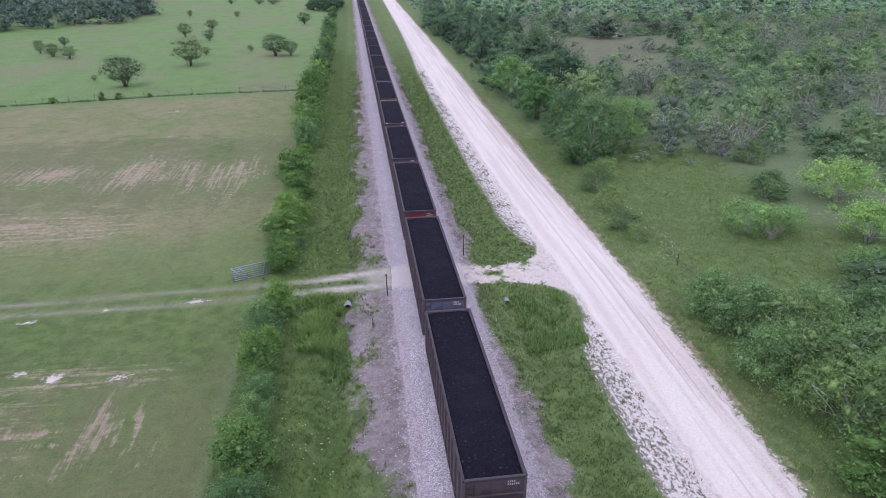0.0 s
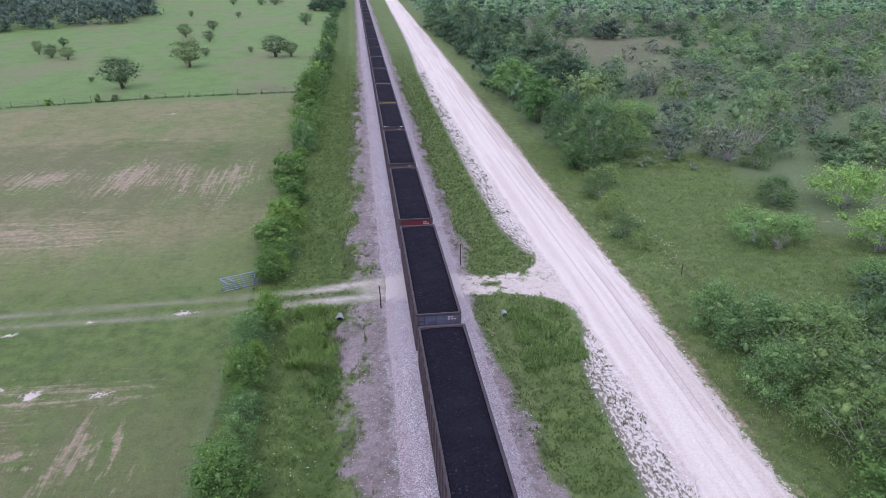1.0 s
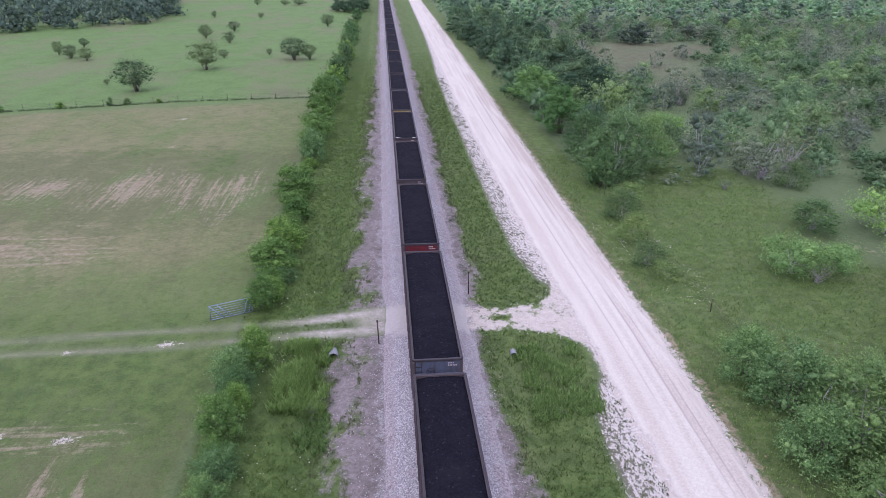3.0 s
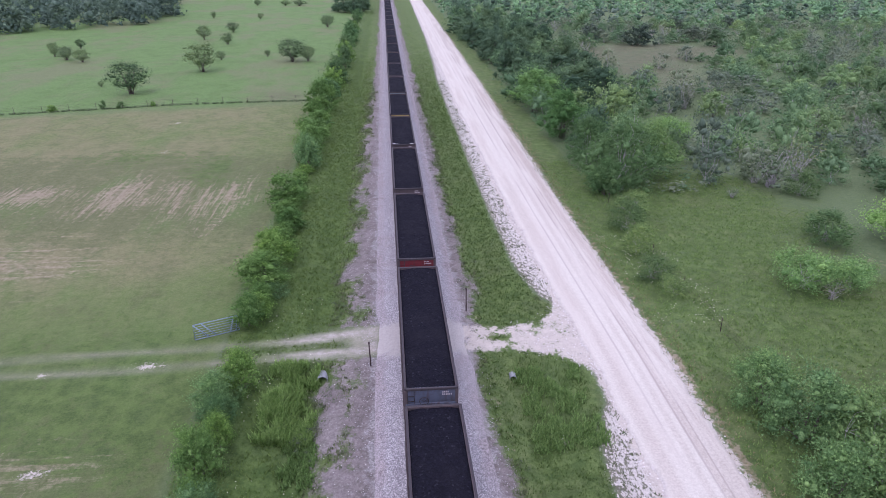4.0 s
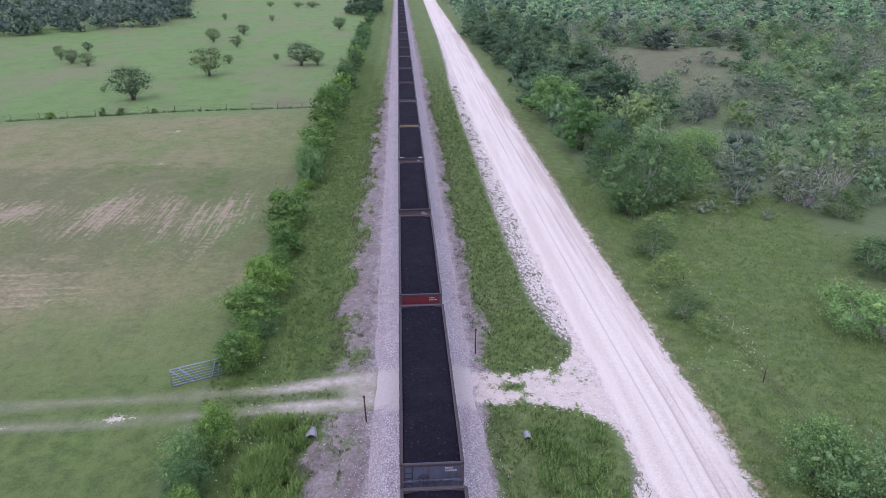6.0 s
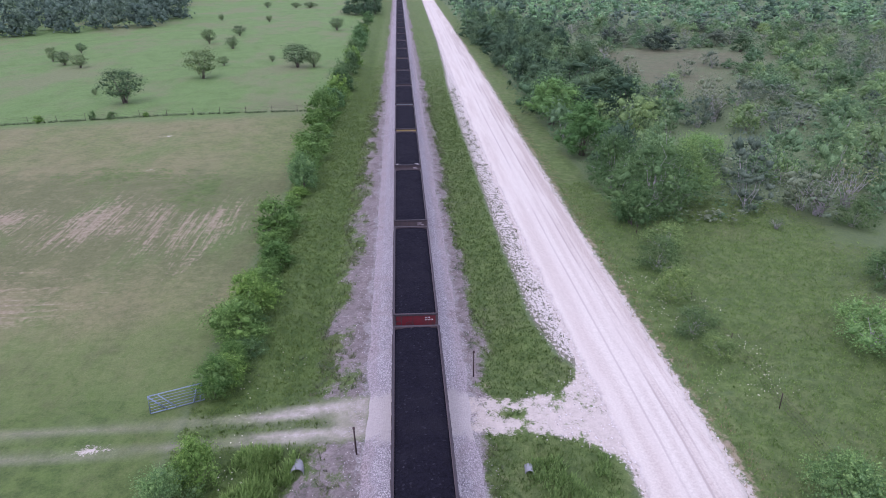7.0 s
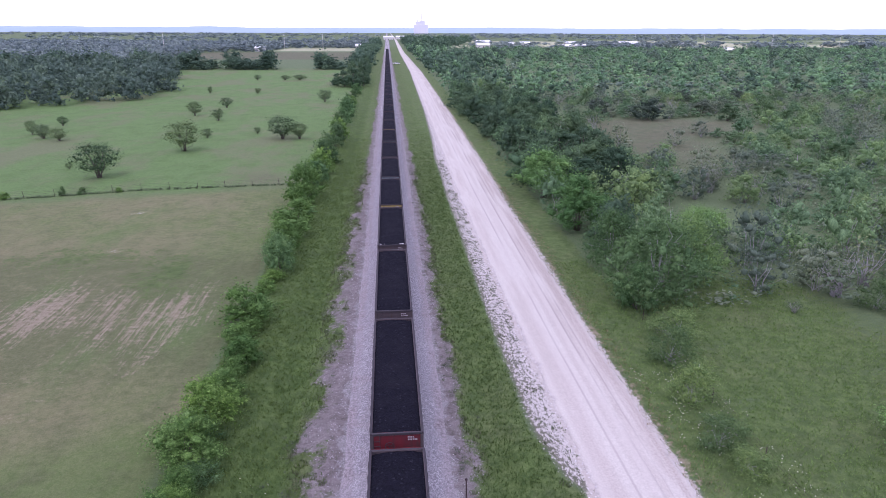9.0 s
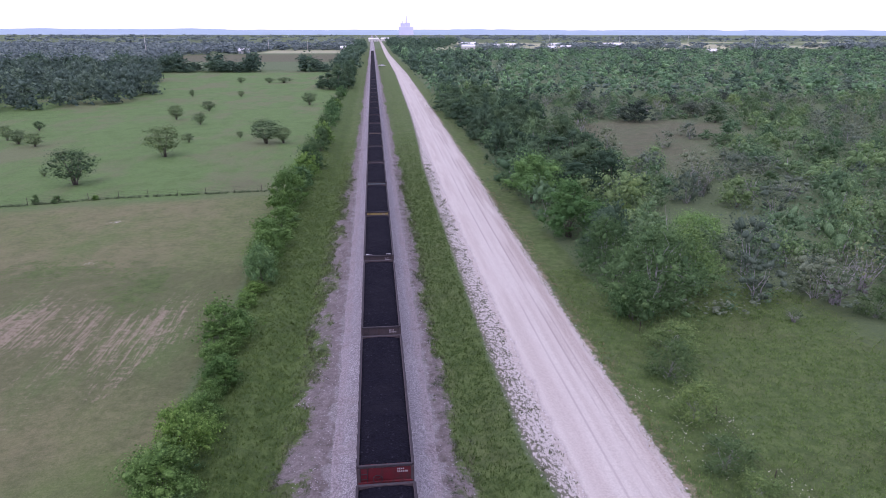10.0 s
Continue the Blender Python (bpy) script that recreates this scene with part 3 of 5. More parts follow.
    # stony shoulders beside the ballast
    wl = np.interp(y, [-60, -30, -20, -8, 0, 9, 14, 20, 28, 40, 60, 110, 180, 900], [5.0, 5.0, 6.6, 7.8, 7.4, 6.8, 7.2, 6.0, 6.2, 6.6, 6.1, 5.4, 4.6, 4.0])
    wr = np.interp(y, [-60, -22, -10, 0, 12, 20, 40, 90, 180, 900], [5.4, 5.5, 4.5, 4.0, 5.6, 5.2, 4.8, 5.2, 4.8, 4.2])
    gl = sm(-1.0, 0.7, x + wl + 2.4 * (n2 - 0.5)) * (x < 0)
    gr = sm(-0.9, 0.6, wr - x - 2.0 * (n2 - 0.5)) * (x > 0)
    bare = 0.62 + 0.8 * (fbm(x / 3.0, y / 6, 57) - 0.5) + sm(4.4, 5.4, np.abs(x)) * (1.6 * (fbm(x / 1.3, y / 3.2, 58) - 0.5) - 0.05) + 0.3 * sm(5.0, 4.2, np.abs(x))
    bare = bare + 0.35 * sm(-23, -18, y) * (1 - sm(-0.5, 1.5, y)) * (x < 0)
    bare = bare - 0.3 * (1 - sm(-17, -11, y)) * (x < 0)
    z["spill"] = sm(4.6, 3.2, np.abs(x))
    lo = np.interp(x, [-60, -36, -21, -10, -3.6], [0.6, 1.0, 1.0, 1.9, 2.0])
    up = np.interp(x, [-60, -37, -10.3, -3.4], [3.6, 2.7, 3.9, 5.0])
    onlane = sm(lo - 1.2, lo - 0.5, y) * (1 - sm(up + 0.5, up + 1.2, y)) * (x < 0)
    bare = bare * (1 - 0.75 * onlane)
    z["worn"] = sm(-13.5, -7, x)
    z["grit"] = np.clip((gl + gr) * bare * (1 - 0.55 * spot(x, y, -5.2, -1.6, 1.3, 1.4) - 0.6 * spot(x, y, -5.5, 8.0, 2.2, 1.5)), 0, 1)
    # chalky lane, aprons, road fringe and bare spots
    cal = np.maximum(ruts * (0.05 + 0.25 * sm(-12, -5, x)) * (0.75 + 0.5 * n2), apron * (0.45 + 0.75 * fbm(x / 1.2, y / 1.2, 149)))
    lf = fringe_width(y)
    fr = sm(-lf - 0.5, -lf + 0.7, x - road_left(y)) * (1 - sm(0.5, 1.0, x - road_left(y)))
    z["fringe"] = np.clip(fr * (0.38 + 0.4 * fbm(x / 1.5, y / 3.0, 91) + 0.16 * sm(-1.0, 0.1, x - road_left(y))), 0, 1)
    cal = np.maximum(cal, sm(-0.7, -0.2, x - road_left(y)) * (1 - sm(0.2, 0.6, x - road_right(y))) * 0.75)
    for cx, cy, rx, ry, a in ((-28.4, -8.8, 0.55, 0.5, 1.3), (-23.7, -9.2, 0.9, 0.4, 0.75), (-20.7, 1.4, 1.1, 0.4, 0.85), (-40.2, 76.6, 1.1, 0.9, 0.62), (-30.9, -7.9, 0.7, 0.4, 0.6), (-33.5, -0.4, 0.9, 0.3, 0.8), (-36.5, 58.5, 0.9, 0.7, 0.6), (8.3, -8.5, 0.7, 0.9, 0.42), (-28.1, 1.0, 0.8, 0.25, 0.65)):
        cal = np.maximum(cal, a * spot(x, y, cx, cy, rx, ry))
    cal = np.maximum(cal, 0.8 * (np.abs(y - 510) < 4) * (x > -14) * (x < 16))
    z["cal"] = np.clip(cal, 0, 1)
    return z


def graded(lo, hi, near_lo, near_hi, step, grow=1.12):
    """Grid lines at an even step in the near stretch, widening beyond it."""
    mid = list(np.arange(near_lo, near_hi + 1e-6, step))
    s, a = step, near_hi
    while a < hi:
        s *= grow
        a += s
        mid.append(min(a, hi))
    s, a = step, near_lo
    while a > lo:
        s *= grow
        a -= s
        mid.insert(0, max(a, lo))
    return np.array(mid)


def sheet(xs, ys, height):
    X, Y = np.meshgrid(xs, ys)
    v = np.stack([X.ravel(), Y.ravel(), height(X.ravel(), Y.ravel())], 1)
    w, h = len(xs), len(ys)
    i = (np.arange(h - 1)[:, None] * w + np.arange(w - 1)).ravel()
    return v, np.stack([i, i + 1, i + w + 1, i + w], 1)


def give(me, name, values):
    me.attributes.new(name, "FLOAT", "POINT").data.foreach_set("value", np.asarray(values, np.float32))


# ---- ground, road and track bed ----
gx = graded(-4600, 4600, -40, 24, 0.48, 1.085)
gy = graded(-300, 4600, -32, 60, 0.62, 1.06)
gv, gf = sheet(gx, gy, ground_z)
gme = mesh_of("ground", gv, gf, M_GROUND, True)
for key, val in zones(gv[:, 0], gv[:, 1]).items():
    give(gme, key, val)
ground = tagged(new("ground", gme), "grassy flat land with mown field, meadow and bare patches", "ground", kind="structure")


def build_road():
    ys = np.concatenate([np.arange(-80, 120, 0.5), np.arange(120, 400, 2.0), np.arange(400, 1700, 12.0)])
    rng = np.random.RandomState(5)
    us = np.linspace(0, 1, 25)
    jl = 0.25 * (fbm(ys / 2.5, ys * 0, 61) - 0.5) * 2 + 0.1 * rng.randn(len(ys))
    jr = 0.2 * (fbm(ys / 1.5, ys * 0, 63) - 0.5) * 2 + 0.08 * rng.randn(len(ys))
    U, Y = np.meshgrid(us, ys)
    L, R = road_left(ys)[:, None] + jl[:, None], road_right(ys)[:, None] + jr[:, None]
    X = L + (R - L) * U
    Z = 0.1 + 0.1 * (1 - (2 * U - 1) ** 2) + 0.03 * fbm(X / 0.7, Y / 8, 65)
    Z = np.where((U <= 0.001) | (U >= 0.999), -0.12, Z)
    v = np.stack([X.ravel(), Y.ravel(), Z.ravel()], 1)
    w, h = len(us), len(ys)
    i = (np.arange(h - 1)[:, None] * w + np.arange(w - 1)).ravel()
    me = mesh_of("road", v, np.stack([i, i + 1, i + w + 1, i + w], 1), M_ROAD, True)
    give(me, "edge", (np.abs(2 * U - 1) ** 6).ravel())
    ll, rr = road_left(Y.ravel()), road_right(Y.ravel())
    give(me, "across", (X.ravel() - ll) / (rr - ll))
    return tagged(new("road", me), "wide white crushed-limestone road with wheel tracks", "road", kind="structure")


def build_ballast():
    ys = np.concatenate([np.arange(-80, 110, 0.5), np.arange(110, 400, 2.5), np.arange(400, 1700, 15.0)])
    px = np.array([-3.9, -3.45, -2.95, -2.5, -2.0, -1.0, 0, 1.0, 2.0, 2.5, 2.95, 3.45, 3.9])
    pz = np.array([-0.1, 0.2, 0.34, 0.44, 0.5, 0.52, 0.52, 0.52, 0.5, 0.44, 0.34, 0.2, -0.1])
    X, Y = np.meshgrid(px, ys)
    X = X + np.sign(X) * (np.abs(X) > 2.3) * 0.3 * (fbm(Y / 2.0, X * 0 + np.sign(X), 67) - 0.5)
    Z = pz[None, :] + 0.05 * (fbm(X / 0.6, Y / 0.6, 69) - 0.5)
    v = np.stack([X.ravel(), Y.ravel(), Z.ravel()], 1)
    w, h = len(px), len(ys)
    i = (np.arange(h - 1)[:, None] * w + np.arange(w - 1)).ravel()
    me = mesh_of("ballast", v, np.stack([i, i + 1, i + w + 1, i + w], 1), M_BALLAST, True)
    y = Y.ravel()
    give(me, "cal", np.maximum(0.9 * sm(-0.8, 2.4, y) * (1 - sm(3.8, 7.2, y)), 0.8 * (np.abs(y - 510) < 4)))
    give(me, "toe", sm(2.2, 3.5, np.abs(X.ravel())))
    return tagged(new("ballast_bed", me), "raised railway bed of pale grey crushed stone", "ballast", kind="structure")


build_road()
build_ballast()

track = tagged(new("railway_track"), "single railway track of steel rails on dark sleepers", "railway track", kind="structure")
for sx in (-0.7525, 0.7525):
    rail = Build()
    rail.box(sx - 0.036, sx + 0.036, -80, 1650, 0.675, 0.72, b=0.008)
    rail.box(sx - 0.009, sx + 0.009, -80, 1650, 0.58, 0.675)
    rail.box(sx - 0.07, sx + 0.07, -80, 1650, 0.565, 0.58)
    part("rail", rail.mesh("rail", M_RAIL), track)
tie_me = Build().box(-1.3, 1.3, -0.115, 0.115, 0.42, 0.562, b=0.012).mesh("sleeper", M_TIE)
for i in range(240):
    part("sleeper", tie_me, track, m=pose(random.uniform(-0.02, 0.02), -50 + i * 0.5, 0, 0, 0, random.uniform(-0.6, 0.6)))


# ---- coal train ----
PITCH, LONG, RIM_Z, HALF = 18.0, 16.35, 4.25, 1.6
RED_END = 9.8
FLOOR_Z, WALL = 1.25, 0.09


def car_meshes():
    s = {}
    s["side_wall"] = Build().box(-WALL / 2, WALL / 2, 0.05, LONG - 0.05, FLOOR_Z, RIM_Z - 0.02, b=0.012)
    b = Build().box(-HALF + 0.1, HALF - 0.1, -WALL / 2, WALL / 2, FLOOR_Z - 0.1, RIM_Z - 0.02, b=0.012)
    s["end_wall"] = b
    b = Build()
    for sx in (-1, 1):
        b.box(sx * HALF - 0.055, sx * HALF + 0.075, -0.02, LONG + 0.02, RIM_Z - 0.16, RIM_Z, b=0.02)
    for y in (0.0, LONG):
        b.box(-HALF + 0.055, HALF - 0.055, y - 0.07, y + 0.07, RIM_Z - 0.18, RIM_Z - 0.004, b=0.02)
    s["top_chord"] = b
    s["rib"] = Build().box(-0.065, 0.065, -0.075, 0.075, FLOOR_Z, RIM_Z - 0.17, b=0.02)
    s["corner_post"] = Build().box(-0.1, 0.1, -0.1, 0.1, FLOOR_Z - 0.1, RIM_Z - 0.19, b=0.02)
    b = Build().box(-HALF + 0.02, HALF - 0.02, -0.06, 0.06, -0.07, 0.07, b=0.02)
    s["stiffener"] = b
    b = Build().box(-0.3, 0.3, 0.1, LONG - 0.1, 0.95, FLOOR_Z - 0.03, b=0.02)
    b.box(-HALF + 0.03, HALF - 0.03, 0.06, LONG - 0.06, FLOOR_Z - 0.03, FLOOR_Z + 0.05)
    for sx in (-1, 1):
        b.box(sx * HALF - 0.07, sx * HALF + 0.07, 0.1, LONG - 0.1, FLOOR_Z - 0.22, FLOOR_Z - 0.035, b=0.015)
    s["underframe"] = b
    b = Build().box(-0.09, 0.09, -0.75, 0.2, 0.98, 1.14, b=0.02)
    b.box(-0.2, 0.2, -0.86, -0.55, 0.93, 1.19, b=0.05)
    s["coupler"] = b
    b = Build()
    for sx in (-1, 1):
        b.box(sx * 1.02 - 0.07, sx * 1.02 + 0.07, -1.25, 1.25, 0.98, 1.12, b=0.03)
        b.box(sx * 1.02 - 0.08, sx * 1.02 + 0.08, -0.5, 0.5, 0.68, 0.98, b=0.04)
    b.box(-1.0, 1.0, -0.2, 0.2, 0.85, 1.05, b=0.03)
    s["bogie"] = b
    prof = [(0.44, 0.0), (0.48, 0.02), (0.43, 0.05), (0.42, 0.14), (0.3, 0.14), (0.27, 0.1), (0.12, 0.1), (0.1, 0.16), (0.0, 0.16)]
    v, f, nn = [], [], 20
    for r, x in prof:
        v += [(x, r * math.cos(2 * math.pi * a / nn), r * math.sin(2 * math.pi * a / nn)) for a in range(nn)]
    for i in range(len(prof) - 1):
        f += [(i * nn + a, i * nn + (a + 1) % nn, (i + 1) * nn + (a + 1) % nn, (i + 1) * nn + a) for a in range(nn)]
    f.append(tuple(range(nn))[::-1])
    s["wheel"] = Build().add(v, f)
    b = Build()
    for z in np.arange(1.5, 4.0, 0.36):
        b.box(-0.2, 0.2, -0.02, 0.02, z - 0.015, z + 0.015)
    b.tube([(-0.2, 0, 1.3), (-0.2, 0, 4.1)], [0.02, 0.02])
    b.tube([(0.2, 0, 1.3), (0.2, 0, 4.1)], [0.02, 0.02])
    s["ladder"] = b
    ring = [(0.28 * math.cos(a), 0, 0.28 * math.sin(a)) for a in np.linspace(0, 2 * math.pi, 17)]
    b = Build().tube(ring, [0.022] * 17, 5)
    for a in (0.5, 2.6, 4.7):
        b.tube([(0, 0, 0), (0.28 * math.cos(a), 0, 0.28 * math.sin(a))], [0.016, 0.016], 5)
    s["brake_wheel"] = b
    for row, marks in (("upper", 4), ("lower", 6)):
        b = Build()
        for i in range(marks):
            b.box(-0.3 + 0.105 * i, -0.3 + 0.105 * i + 0.07, -0.004, 0.004, -0.055, 0.055)
        s["stencil_" + row] = b
    return s


CAR = car_meshes()
CACHE = {}


def car_mesh(name, mat):
    key = (name, mat.name)
    if key not in CACHE:
        CACHE[key] = CAR[name].mesh(name, mat)
    return CACHE[key]


def coal_mesh(seed, nx=23, ny=96):
    """A heaped load: flat-crowned, falling off to the walls, rough with lumps."""
    xs, ys = np.linspace(-1.53, 1.53, nx), np.linspace(0.07, LONG - 0.07, ny)

    def high(x, y):
        side = 1 - np.clip((1.53 - np.abs(x)) / 0.75, 0, 1)
        end = 1 - np.clip(np.minimum(y - 0.07, LONG - 0.07 - y) / 2.2, 0, 1)
        h = RIM_Z - 0.02 - 0.14 * side ** 1.6 - 0.1 * end ** 1.9
        h = h + 0.16 * (fbm(x / 1.1, y / 2.2, seed) - 0.5) + 0.07 * (fbm(x / 0.22, y / 0.22, seed + 5) - 0.5)
        return h

    v, f = sheet(xs, ys, high)
    return mesh_of("coal_load", v, f, M_COAL, False)


COAL = [coal_mesh(101), coal_mesh(131), coal_mesh(161)]
COAL_FAR = [coal_mesh(101, 11, 40), coal_mesh(131, 11, 40), coal_mesh(161, 11, 40)]


def gondola(y, paint, words, full):
    """One car whose near end stands at y. full: with each rib, wheel and fitting on its own."""
    car = new("coal_gondola")
    car.location = (0, y, 0)
    for sx in (-1, 1):
        part("side_wall", car_mesh("side_wall", M_STEEL), car, m=pose(sx * (HALF - 0.045), 0, 0))
        if full:
            for i in range(13):
                part("rib", car_mesh("rib", M_STEEL), car, m=pose(sx * (HALF + 0.045), 0.85 + i * (LONG - 1.7) / 12, 0))
    for yy, mat, out in ((0.05, paint, -1), (LONG - 0.05, M_STEEL, 1)):
        part("end_wall", car_mesh("end_wall", mat), car, words if out < 0 else "", m=pose(0, yy, 0))
        for z in (3.05, 2.1) if full else ():
            part("stiffener", car_mesh("stiffener", mat), car, m=pose(0, yy + out * 0.06, z))
        for sx in (-1, 1):
            part("corner_post", car_mesh("corner_post", M_STEEL), car, m=pose(sx * (HALF - 0.03), yy, 0))
    part("top_chord", car_mesh("top_chord", M_RIM), car)
    part("underframe", car_mesh("underframe", M_UNDER), car)
    for yy, rz in ((0.0, 0), (LONG, 180)):
        part("coupler", car_mesh("coupler", M_UNDER), car, m=pose(0, yy, 0, 0, 0, rz))
    for yy in (1.9, LONG - 1.9):
        bogie = part("bogie", car_mesh("bogie", M_UNDER), car, m=pose(0, yy, 0))
        if full:
            for wy in (-0.9, 0.9):
                part("wheel", car_mesh("wheel", M_WHEEL), bogie, m=pose(0.7, wy, 1.155))
                part("wheel", car_mesh("wheel", M_WHEEL), bogie, m=pose(-0.7, wy, 1.155, 0, 0, 180))
    if full:
        part("ladder", car_mesh("ladder", M_RIM), car, m=pose(-1.25, -0.05, 0))
        part("brake_wheel", car_mesh("brake_wheel", M_RIM), car, m=pose(-0.45, -0.14, 3.35))
        for row, z in (("upper", 3.88), ("lower", 3.7)):
            part("stencil", car_mesh("stencil_" + row, M_STENCIL), car, "row of faded white stencilled marks", m=pose(0.98, -0.003, z))
    return car


ENDS = {0: (M_RED, "red-painted end wall", "coal car with weathered brown sides and red end"),
        -1: (M_BLUE, "blue-grey end wall", "coal car with weathered brown sides and blue-grey end"),
        3: (M_YELLOW, "faded yellow end wall", "coal car with weathered brown sides and yellowed end"),
        4: (M_TEAL, "grey-teal end wall", "coal car with weathered brown sides and teal end"),
        6: (M_TEAL, "grey-teal end wall", "coal car with weathered brown sides and teal end"),
        7: (M_YELLOW, "faded yellow end wall", "coal car with weathered brown sides and yellowed end"),
        9: (M_RED, "red-painted end wall", "coal car with weathered brown sides and red end")}
for k in range(-4, 44):
    paint, words, label = ENDS.get(k, (M_STEEL, "", "open coal car of weathered brown steel on rails"))
    y = RED_END + PITCH * k
    tagged(gondola(y, paint, words, -2 <= k <= 9), label, "railway car", "cars of the coal train")
    load = new("coal_load", (COAL if -3 <= k <= 6 else COAL_FAR)[k % 3])
    load.location = (0, y, 0)
    tagged(load, "heaped load of black coal filling an open car", "coal", "coal loads of the train")
# two pale strips lying on the near edge of one load
for sx in (-1.05, 1.0):
    strip = new("pale_strip", Build().box(-0.36, 0.36, -0.04, 0.04, 0, 0.05, b=0.01).mesh("pale_strip", M_WHITE))
    strip.matrix_basis = pose(sx, RED_END + PITCH * 2 + 0.55, 4.14)
    tagged(strip, "thin pale strip lying on the coal", "strip", "strips on the coal")


# ---- plants ----
def leaf_blades(rng, centre, out, size, slim=1.0):
    """Three-cornered leaves at the centres, facing roughly outwards; slim ones point along the spray."""
    n = len(centre)
    nor = out + 0.7 * rng.randn(n, 3)
    nor /= np.linalg.norm(nor, axis=1)[:, None] + 1e-9
    a = np.cross(nor, rng.randn(n, 3))
    a /= np.linalg.norm(a, axis=1)[:, None] + 1e-9
    if slim < 1:
        a = out + np.array([0, 0, -0.25]) + 0.6 * rng.randn(n, 3)
        a /= np.linalg.norm(a, axis=1)[:, None] + 1e-9
        nor = np.cross(a, rng.randn(n, 3)) + 0.5 * out
        nor -= a * (nor * a).sum(1)[:, None]
        nor /= np.linalg.norm(nor, axis=1)[:, None] + 1e-9
    b = np.cross(nor, a) * slim
    s = size * (0.5 + 1.0 * rng.rand(n))[:, None]
    v = np.stack([centre - a * s, centre + a * s * 0.5 - b * s * 0.75, centre + a * s * 0.8 + b * s * 0.65], 1)
    return v.reshape(-1, 3), np.arange(3 * n).reshape(-1, 3)


def ball(level):
    bm = bmesh.new()
    bmesh.ops.create_icosphere(bm, subdivisions=level, radius=1.0)
    bm.verts.index_update()
    v, f = np.array([p.co[:] for p in bm.verts]), np.array([[p.index for p in q.verts] for q in bm.faces])
    bm.free()
    return v, f


BALLS = {1: ball(1), 2: ball(2)}
FORMS = {"dome": ((0, 0.3, 0.6, 0.85, 1), (0.9, 1.0, 0.88, 0.6, 0.25)),
         "vase": ((0, 0.25, 0.55, 0.85, 1), (0.42, 0.82, 1.0, 0.85, 0.45)),
         "spread": ((0, 0.3, 0.6, 0.85, 1), (0.72, 0.95, 1.0, 0.75, 0.35))}


def crown_shape(rng, w, h, z0, clumps, leaves, size, form="dome", core=0.62, level=2, slim=1.0, hollow=0.35, loose=0.1, stretch=1.0):
    """A crown of billowing clumps: an uneven leafy heart in each, leaves standing out all round it.
    Gives the clumps' centres, and the vertices, faces and clump tone of the mesh."""
    u = np.sort(rng.uniform(0.0, 1.0, clumps))[rng.permutation(clumps)]
    prof = np.interp(u, *FORMS[form])
    a = rng.uniform(0, 2 * math.pi) + 2.4 * np.arange(clumps) + 0.5 * rng.randn(clumps)
    lobes = 1 + 0.14 * np.sin(2 * a + rng.uniform(0, 6)) + 0.12 * np.sin(3 * a + rng.uniform(0, 6))
    mean = (w + h - z0) / 2
    rad = 0.185 * (28.0 / clumps) ** 0.3 * rng.uniform(0.55, 1.25, clumps) * mean
    r = lobes * np.maximum(prof * w / 2 - 0.7 * rad, 0.02 * w) * rng.uniform(hollow, 1.0, clumps) ** 0.7
    zc = z0 + 0.1 * mean + u * np.maximum(h - z0 - 0.22 * mean, 0.1) * (0.85 + 0.15 * lobes)
    c = np.stack([r * np.cos(a), r * np.sin(a), zc], 1)
    tone = rng.rand(clumps)
    axis = np.stack([np.cos(a), np.sin(a), rng.uniform(-0.5, 1.1, clumps)], 1) + 0.5 * rng.randn(clumps, 3)
    axis /= np.linalg.norm(axis, axis=1)[:, None]
    long = stretch * rng.uniform(0.3, 1.0, clumps)
    bv, bf = BALLS[level]
    vs, fs, ts, n = [], [], [], 0
    for i in range(clumps):
        bumps = 0.72 + 0.3 * rng.rand(len(bv)) + 0.16 * np.sin(bv @ rng.randn(3) * 2.5)
        q = bv * bumps[:, None]
        q = c[i] + rad[i] * core * (0.85 * q + long[i] * (q @ axis[i])[:, None] * axis[i])
        vs.append(q), fs.append(bf + n), ts.append(np.full(len(bv), tone[i]))
        n += len(bv)
    pick = rng.choice(clumps, leaves, p=rad**2 / (rad**2).sum())
    d = rng.randn(leaves, 3)
    d[:, 2] = np.where(d[:, 2] < 0, d[:, 2] * 0.6, d[:, 2])
    d /= np.linalg.norm(d, axis=1)[:, None]
    far = np.where(rng.rand(leaves) < loose, rng.uniform(1.0, 1.45, leaves), rng.uniform(0.3, 1.08, leaves) ** 0.8)
    e = 0.82 * d + (long[pick] * (d * axis[pick]).sum(1))[:, None] * axis[pick]
    p = c[pick] + e * (rad[pick] * far)[:, None]
    keep = p[:, 2] > 0.03
    lv, lf = leaf_blades(rng, p[keep], (d + np.array([0, 0, 0.35]))[keep], size, slim)
    vs.append(lv), fs.append(lf + n), ts.append(np.repeat(tone[pick][keep], 3))
    return c, np.concatenate(vs), np.concatenate(fs), np.concatenate(ts)


